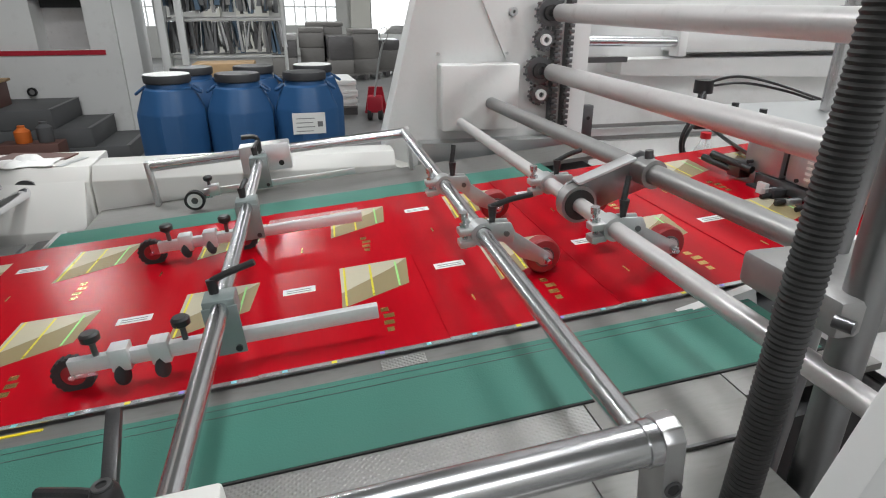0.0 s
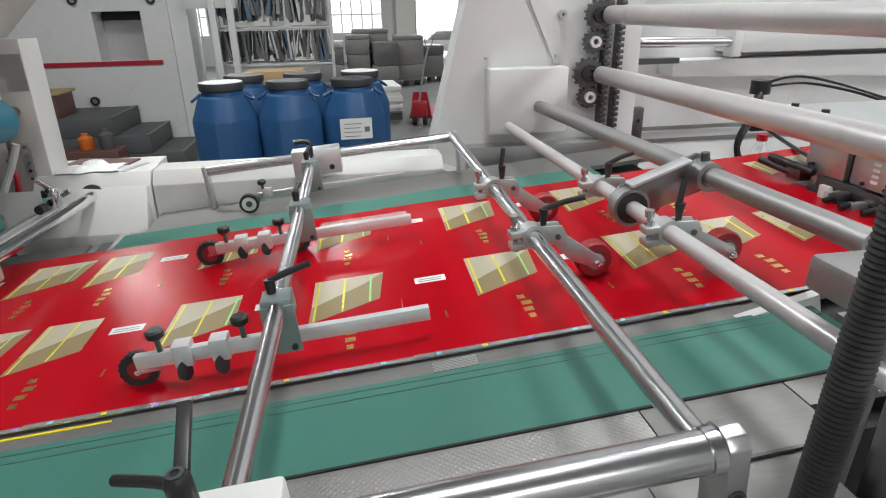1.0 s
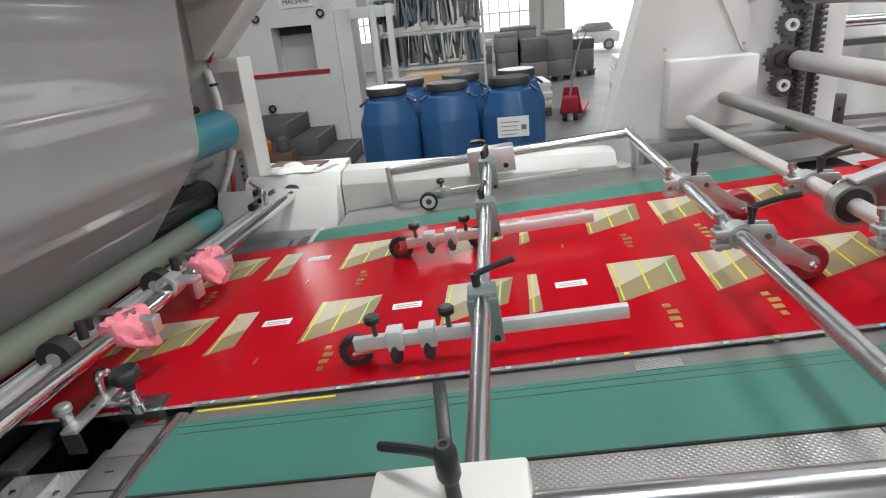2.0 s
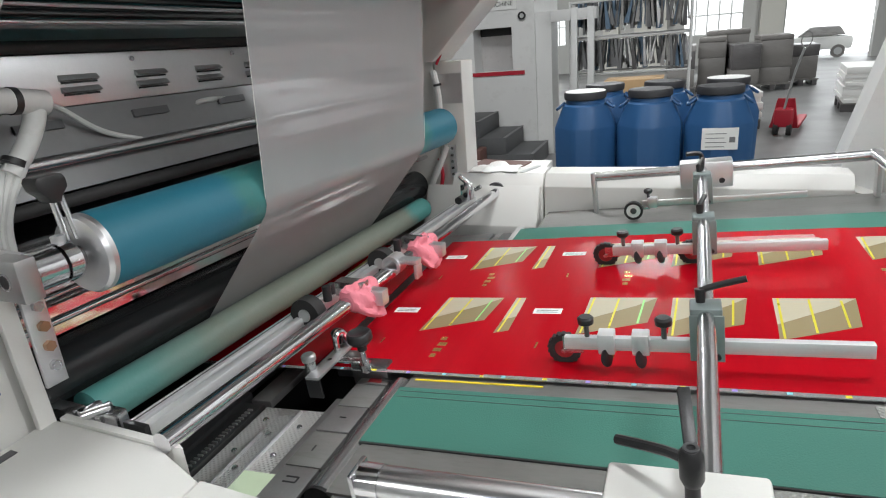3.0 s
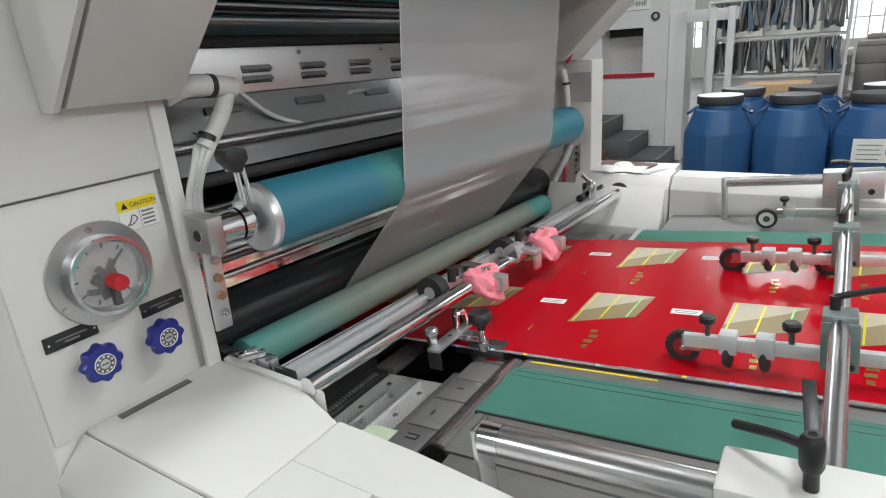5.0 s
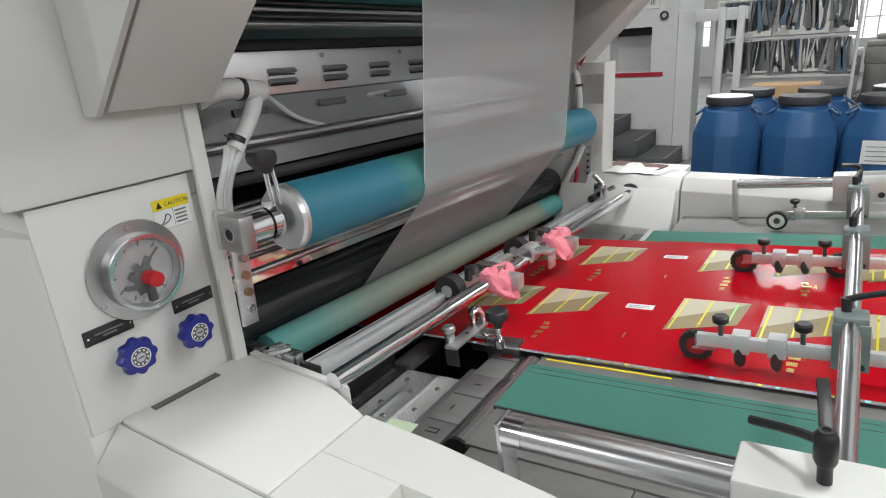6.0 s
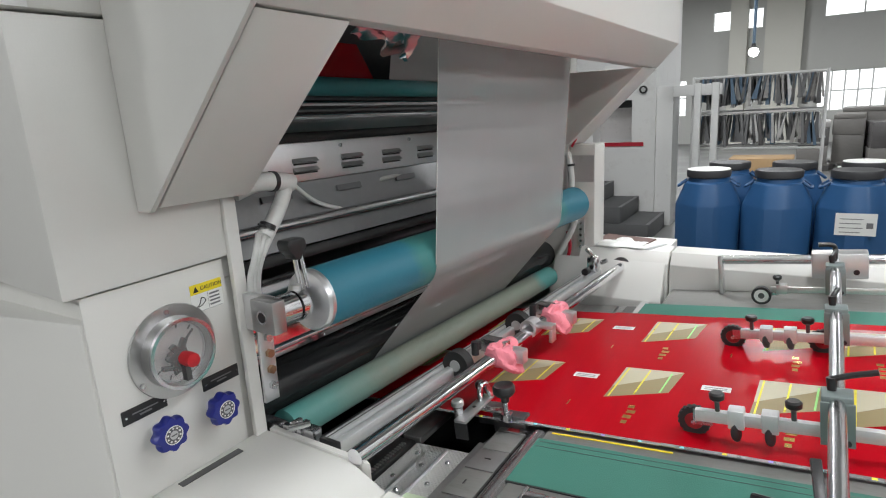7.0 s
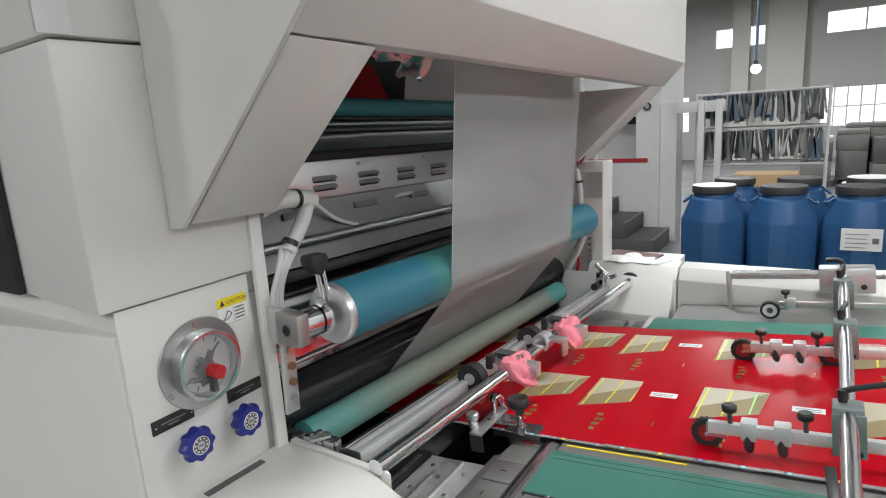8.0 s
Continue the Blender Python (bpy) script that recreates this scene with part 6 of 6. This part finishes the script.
part("hose", tube(B(), [(1.21, 1.64, 1.235), (1.165, 1.61, 1.18), (1.133, 1.6, 1.115), (1.15, 1.6, 1.06), (1.206, 1.59, 1.022), (1.28, 1.55, 1.005), (1.30, 1.45, 1.01), (1.15, 1.30, 1.08)], 0.0055, 10), BLACK, ho, "black rubber hose")
part("hose", tube(B(), [(1.21, 1.65, 1.16), (1.165, 1.62, 1.13), (1.148, 1.61, 1.09), (1.175, 1.6, 1.05), (1.25, 1.57, 1.022), (1.29, 1.46, 1.02), (1.17, 1.31, 1.085)], 0.0055, 10), BLACK, ho, "black rubber hose")
part("hose", tube(B(), [(1.23, 1.65, 1.15), (1.24, 1.56, 1.12), (1.18, 1.42, 1.125), (1.10, 1.27, 1.14)], 0.005, 10), BLACK, ho, "black rubber hose")
part("cable", tube(B(), [(1.215, 1.65, 1.255), (1.273, 1.6, 1.28), (1.37, 1.56, 1.262), (1.42, 1.45, 1.235), (1.36, 1.32, 1.243)], 0.0036, 8), BLACK, ho)
part("cable", tube(B(), [(1.235, 1.65, 1.25), (1.30, 1.6, 1.262), (1.39, 1.54, 1.245), (1.43, 1.44, 1.225), (1.38, 1.31, 1.243)], 0.0036, 8), BLACK, ho)
bt = thing("plastic_bottle", "clear plastic bottle with a red cap", "bottle", pose(1.33, 1.76, 0.86))
part("bottle_body", lathe(B(), [(0.03, 0.0), (0.034, 0.004), (0.034, 0.15), (0.03, 0.175), (0.016, 0.2), (0.013, 0.215)], n=28), BOTTLE, bt)
part("cap", lathe(B(), [(0.015, 0.2155), (0.016, 0.217), (0.016, 0.234), (0.002, 0.236)], n=24), RED, bt, "red screw cap")
fs = solid("feeder_shelf", box(B(), 0.9, 3.2, 1.62, 2.1, 0.8, 0.859, bevel=0.003), PAINT_OLD, "white shelf of the feeder under the bottle", "shelf")
solid("sheet_pile", box(B(), 0.925, 1.49, 0.842, 1.49, -0.95, -0.034, bevel=0.002), SHEET_RED, "pile of red printed sheets in the feeder", "sheet pile", TABLE)

# near posts, hose and cover on the feeder side
P1T, P1B = Vector((0.662, 0.599, 2.15)), Vector((0.555, 0.599, 0.0))
P2T, P2B = Vector((0.564, 0.515, 2.15)), Vector((0.564, 0.515, 0.0))
P2C, SCR = Vector((0.575, 0.532, 1.225)), Vector((0.528, 0.505, 1.222))
po2 = thing("guide_posts", "vertical steel guide posts with a cast clamp", "post")
part("post", rod(B(), P1B, P1T, 0.012, 28), STEEL_SHEEN, po2)
part("post", rod(B(), P2B, P2T, 0.0165, 32), STEEL_SHEEN, po2)
part("clamp", box(B(), P2C[0] - 0.045, P2C[0] + 0.09, P2C[1] - 0.03, P2C[1] + 0.09, P2C[2] - 0.022, P2C[2] + 0.014, bevel=0.006), STEEL_DULL, po2, "cast clamp joining the posts")
part("clamp_screw", rod(B(), SCR, SCR + Vector((0.006, -0.014, 0.0)), 0.006, 16), STEEL_DARK, po2)
hs = thing("corrugated_hose", "black corrugated suction hose running upright", "hose")
b, n = B(), 20
prof, z, k = [], 0.3, 0
while z < 2.1:
    prof.append((0.0145 if k % 2 else 0.0131, z))
    z += 0.0024
    k += 1
lathe(b, prof, (0.403, 0.474, 0.14), (0.045, 0.0, 1.0), n=n)
part("hose_wall", b, BLACK_RUBBER, hs)
part("hose_cuff", lathe(B(), [(0.0165, 0.2), (0.0175, 0.205), (0.0175, 0.3)], (0.403, 0.474, 0.14), (0.045, 0.0, 1.0), n=24), BLACK, hs)
nc = solid("near_feeder_cover", prism(B(), [(0.385, 0.0), (0.385, 1.05), (0.424, 1.165), (0.452, 1.245), (0.462, 1.255), (1.2, 1.255), (1.2, 0.0)], "y", 0.374, 0.40, 0.004), PAINT_OLD, "white painted cover on the feeder's near side", "machine cover")
sbx = thing("side_bracket", "grey-white guide block beside the sheets", "bracket", TABLE)
part("bracket_block", box(B(), 0.765, 0.83, 0.725, 0.80, 0.03, 0.10, bevel=0.003), PAINT_OLD, sbx)
part("bracket_hole", rod(B(), (0.777, 0.7235, 0.055), (0.777, 0.726, 0.055), 0.009, 20), STEEL_DARK, sbx)
part("bracket_plate", prism(B(), [(0.60, -0.03), (0.60, -0.005), (0.73, 0.015), (0.74, -0.03)], "y", 0.80, 0.815), PAINT_OLD, sbx)
part("bracket_shelf", box(B(), 0.762, 1.2, 0.55, 0.80, -0.06, -0.02), STEEL_DULL, sbx)

# ---- the moving sheets ----
LEN, V0, V1 = 0.61, 0.838, 1.492
PITCH_T, SLOW, FAST, GATE = 0.693, 0.37, 0.83, -0.53


def print_sheet():
    """One red sheet with two rows of gold panels, its front edge at the origin of x."""
    t = thing("printed_sheet", "red printed sheet with pale gold panels and silver margin", "printed sheet", group="sheets on the table")
    part("paper", box(B(), 0, LEN, V0 + 0.008, V1, 0, 0.0006), SHEET_RED, t)
    part("margin", box(B(), 0, LEN, V0, V0 + 0.0078, 0, 0.0006), SILVER_EDGE, t, "silver foil margin")
    z = 0.0007
    # Iridescent glints along the margin, painted as small coloured spots.
    for k in range(9):
        part("foil_glint", box(B(), 0.03 + 0.064 * k, 0.037 + 0.064 * k, V0 + 0.001, V0 + 0.0065, 0.0007, 0.0009), (HOLO_CYAN, HOLO_YELLOW, HOLO_VIOLET)[k % 3], t, "foil spot with its coloured glint painted in")
    for row in (0.984, 1.285):
        for u in (0.125, 0.271, 0.429):
            P = [(u, row + 0.15), (u + 0.12, row + 0.15), (u + 0.108, row + 0.05), (u - 0.006, row)]
            part("gold_panel", prism(B(), [P[0], P[1], (u + 0.085, row + 0.115), (u - 0.003, row + 0.052)], "z", z, z + 0.0002), GOLD_LIGHT, t, "pale gold foil panel")
            part("gold_flap", prism(B(), [P[1], P[2], P[3], (u - 0.003, row + 0.0515), (u + 0.085, row + 0.1145)], "z", z, z + 0.0002), GOLD_DARK, t, "bronze gold foil panel")
            # The foil's coloured shine is painted as fixed lines.
            for k in range(3):
                s = u + 0.006 + 0.045 * k
                hm = ((HOLO_YELLOW, HOLO_YELLOW, HOLO_GREEN) if u < 0.2 else (HOLO_YELLOW, HOLO_YELLOW, HOLO_YELLOW))[k]
                zt, zb = row + 0.149 - 0.004 * k, row + 0.006 + 0.02 * k
                part("foil_line", prism(B(), [(s, zt), (s + 0.0035, zt), (s - 0.0025, zb), (s - 0.006, zb)], "z", z + 0.0003, z + 0.0004), hm, t, "foil line with its coloured shine painted in")
        part("white_label", box(B(), 0.028, 0.081, row + 0.078, row + 0.1, z, z + 0.0002), PAPER, t, "white printed panel")
        for k in range(2):
            part("print_line", box(B(), 0.034, 0.074, row + 0.083 + 0.007 * k, row + 0.0855 + 0.007 * k, z + 0.0003, z + 0.0004), GREY_PLATE, t)
        for u in (0.177, 0.319):
            for k in range(4):
                part("foil_lettering", box(B(), u - 0.002 * (k % 2), u + 0.010 + 0.003 * (k % 3), row - 0.092 + 0.02 * k, row - 0.080 + 0.02 * k, z, z + 0.0002), GOLD_TEXT, t)
        part("foil_mark", box(B(), 0.06, 0.063, row - 0.05, row - 0.03, z, z + 0.0002), GOLD_TEXT, t)
    return t


first = print_sheet()
SHEETS = [first] + [copy_thing(first, Matrix.Identity(4)) for _ in range(17)]
TILT_S = 0.28
PILE_U = 0.92


def sheet_pose(u):
    """A sheet lies with its front edge raised on the sheet ahead of it."""
    return TABLE @ pose(u, 0, 0.0042, 0, TILT_S, 0)


def motions():
    for i, s in enumerate(SHEETS):
        start = 0.83 + PITCH_T * (i - 2)
        leave = start - (PILE_U - GATE) / SLOW
        wait = TABLE @ pose(PILE_U + 0.0005 * (i % 3), 0, -0.006 - 0.0014 * i, 0, 0, 0)
        marks = (leave, leave + 0.25, leave + 0.5, start - 0.7, start - 0.12, start - 0.04, start + 0.04, start + 0.12, start + 0.6, start + 1.1)
        rows = []
        for t in sorted({0.0, 8.0, *[round(m, 3) for m in marks if 0 < m < 8]}):
            d = t - start
            u = max(GATE - (SLOW * d if d < 0 else FAST * d), -1.443)
            rows.append((t, wait if t <= leave else sheet_pose(u)))
        walk(s, rows)


motions()
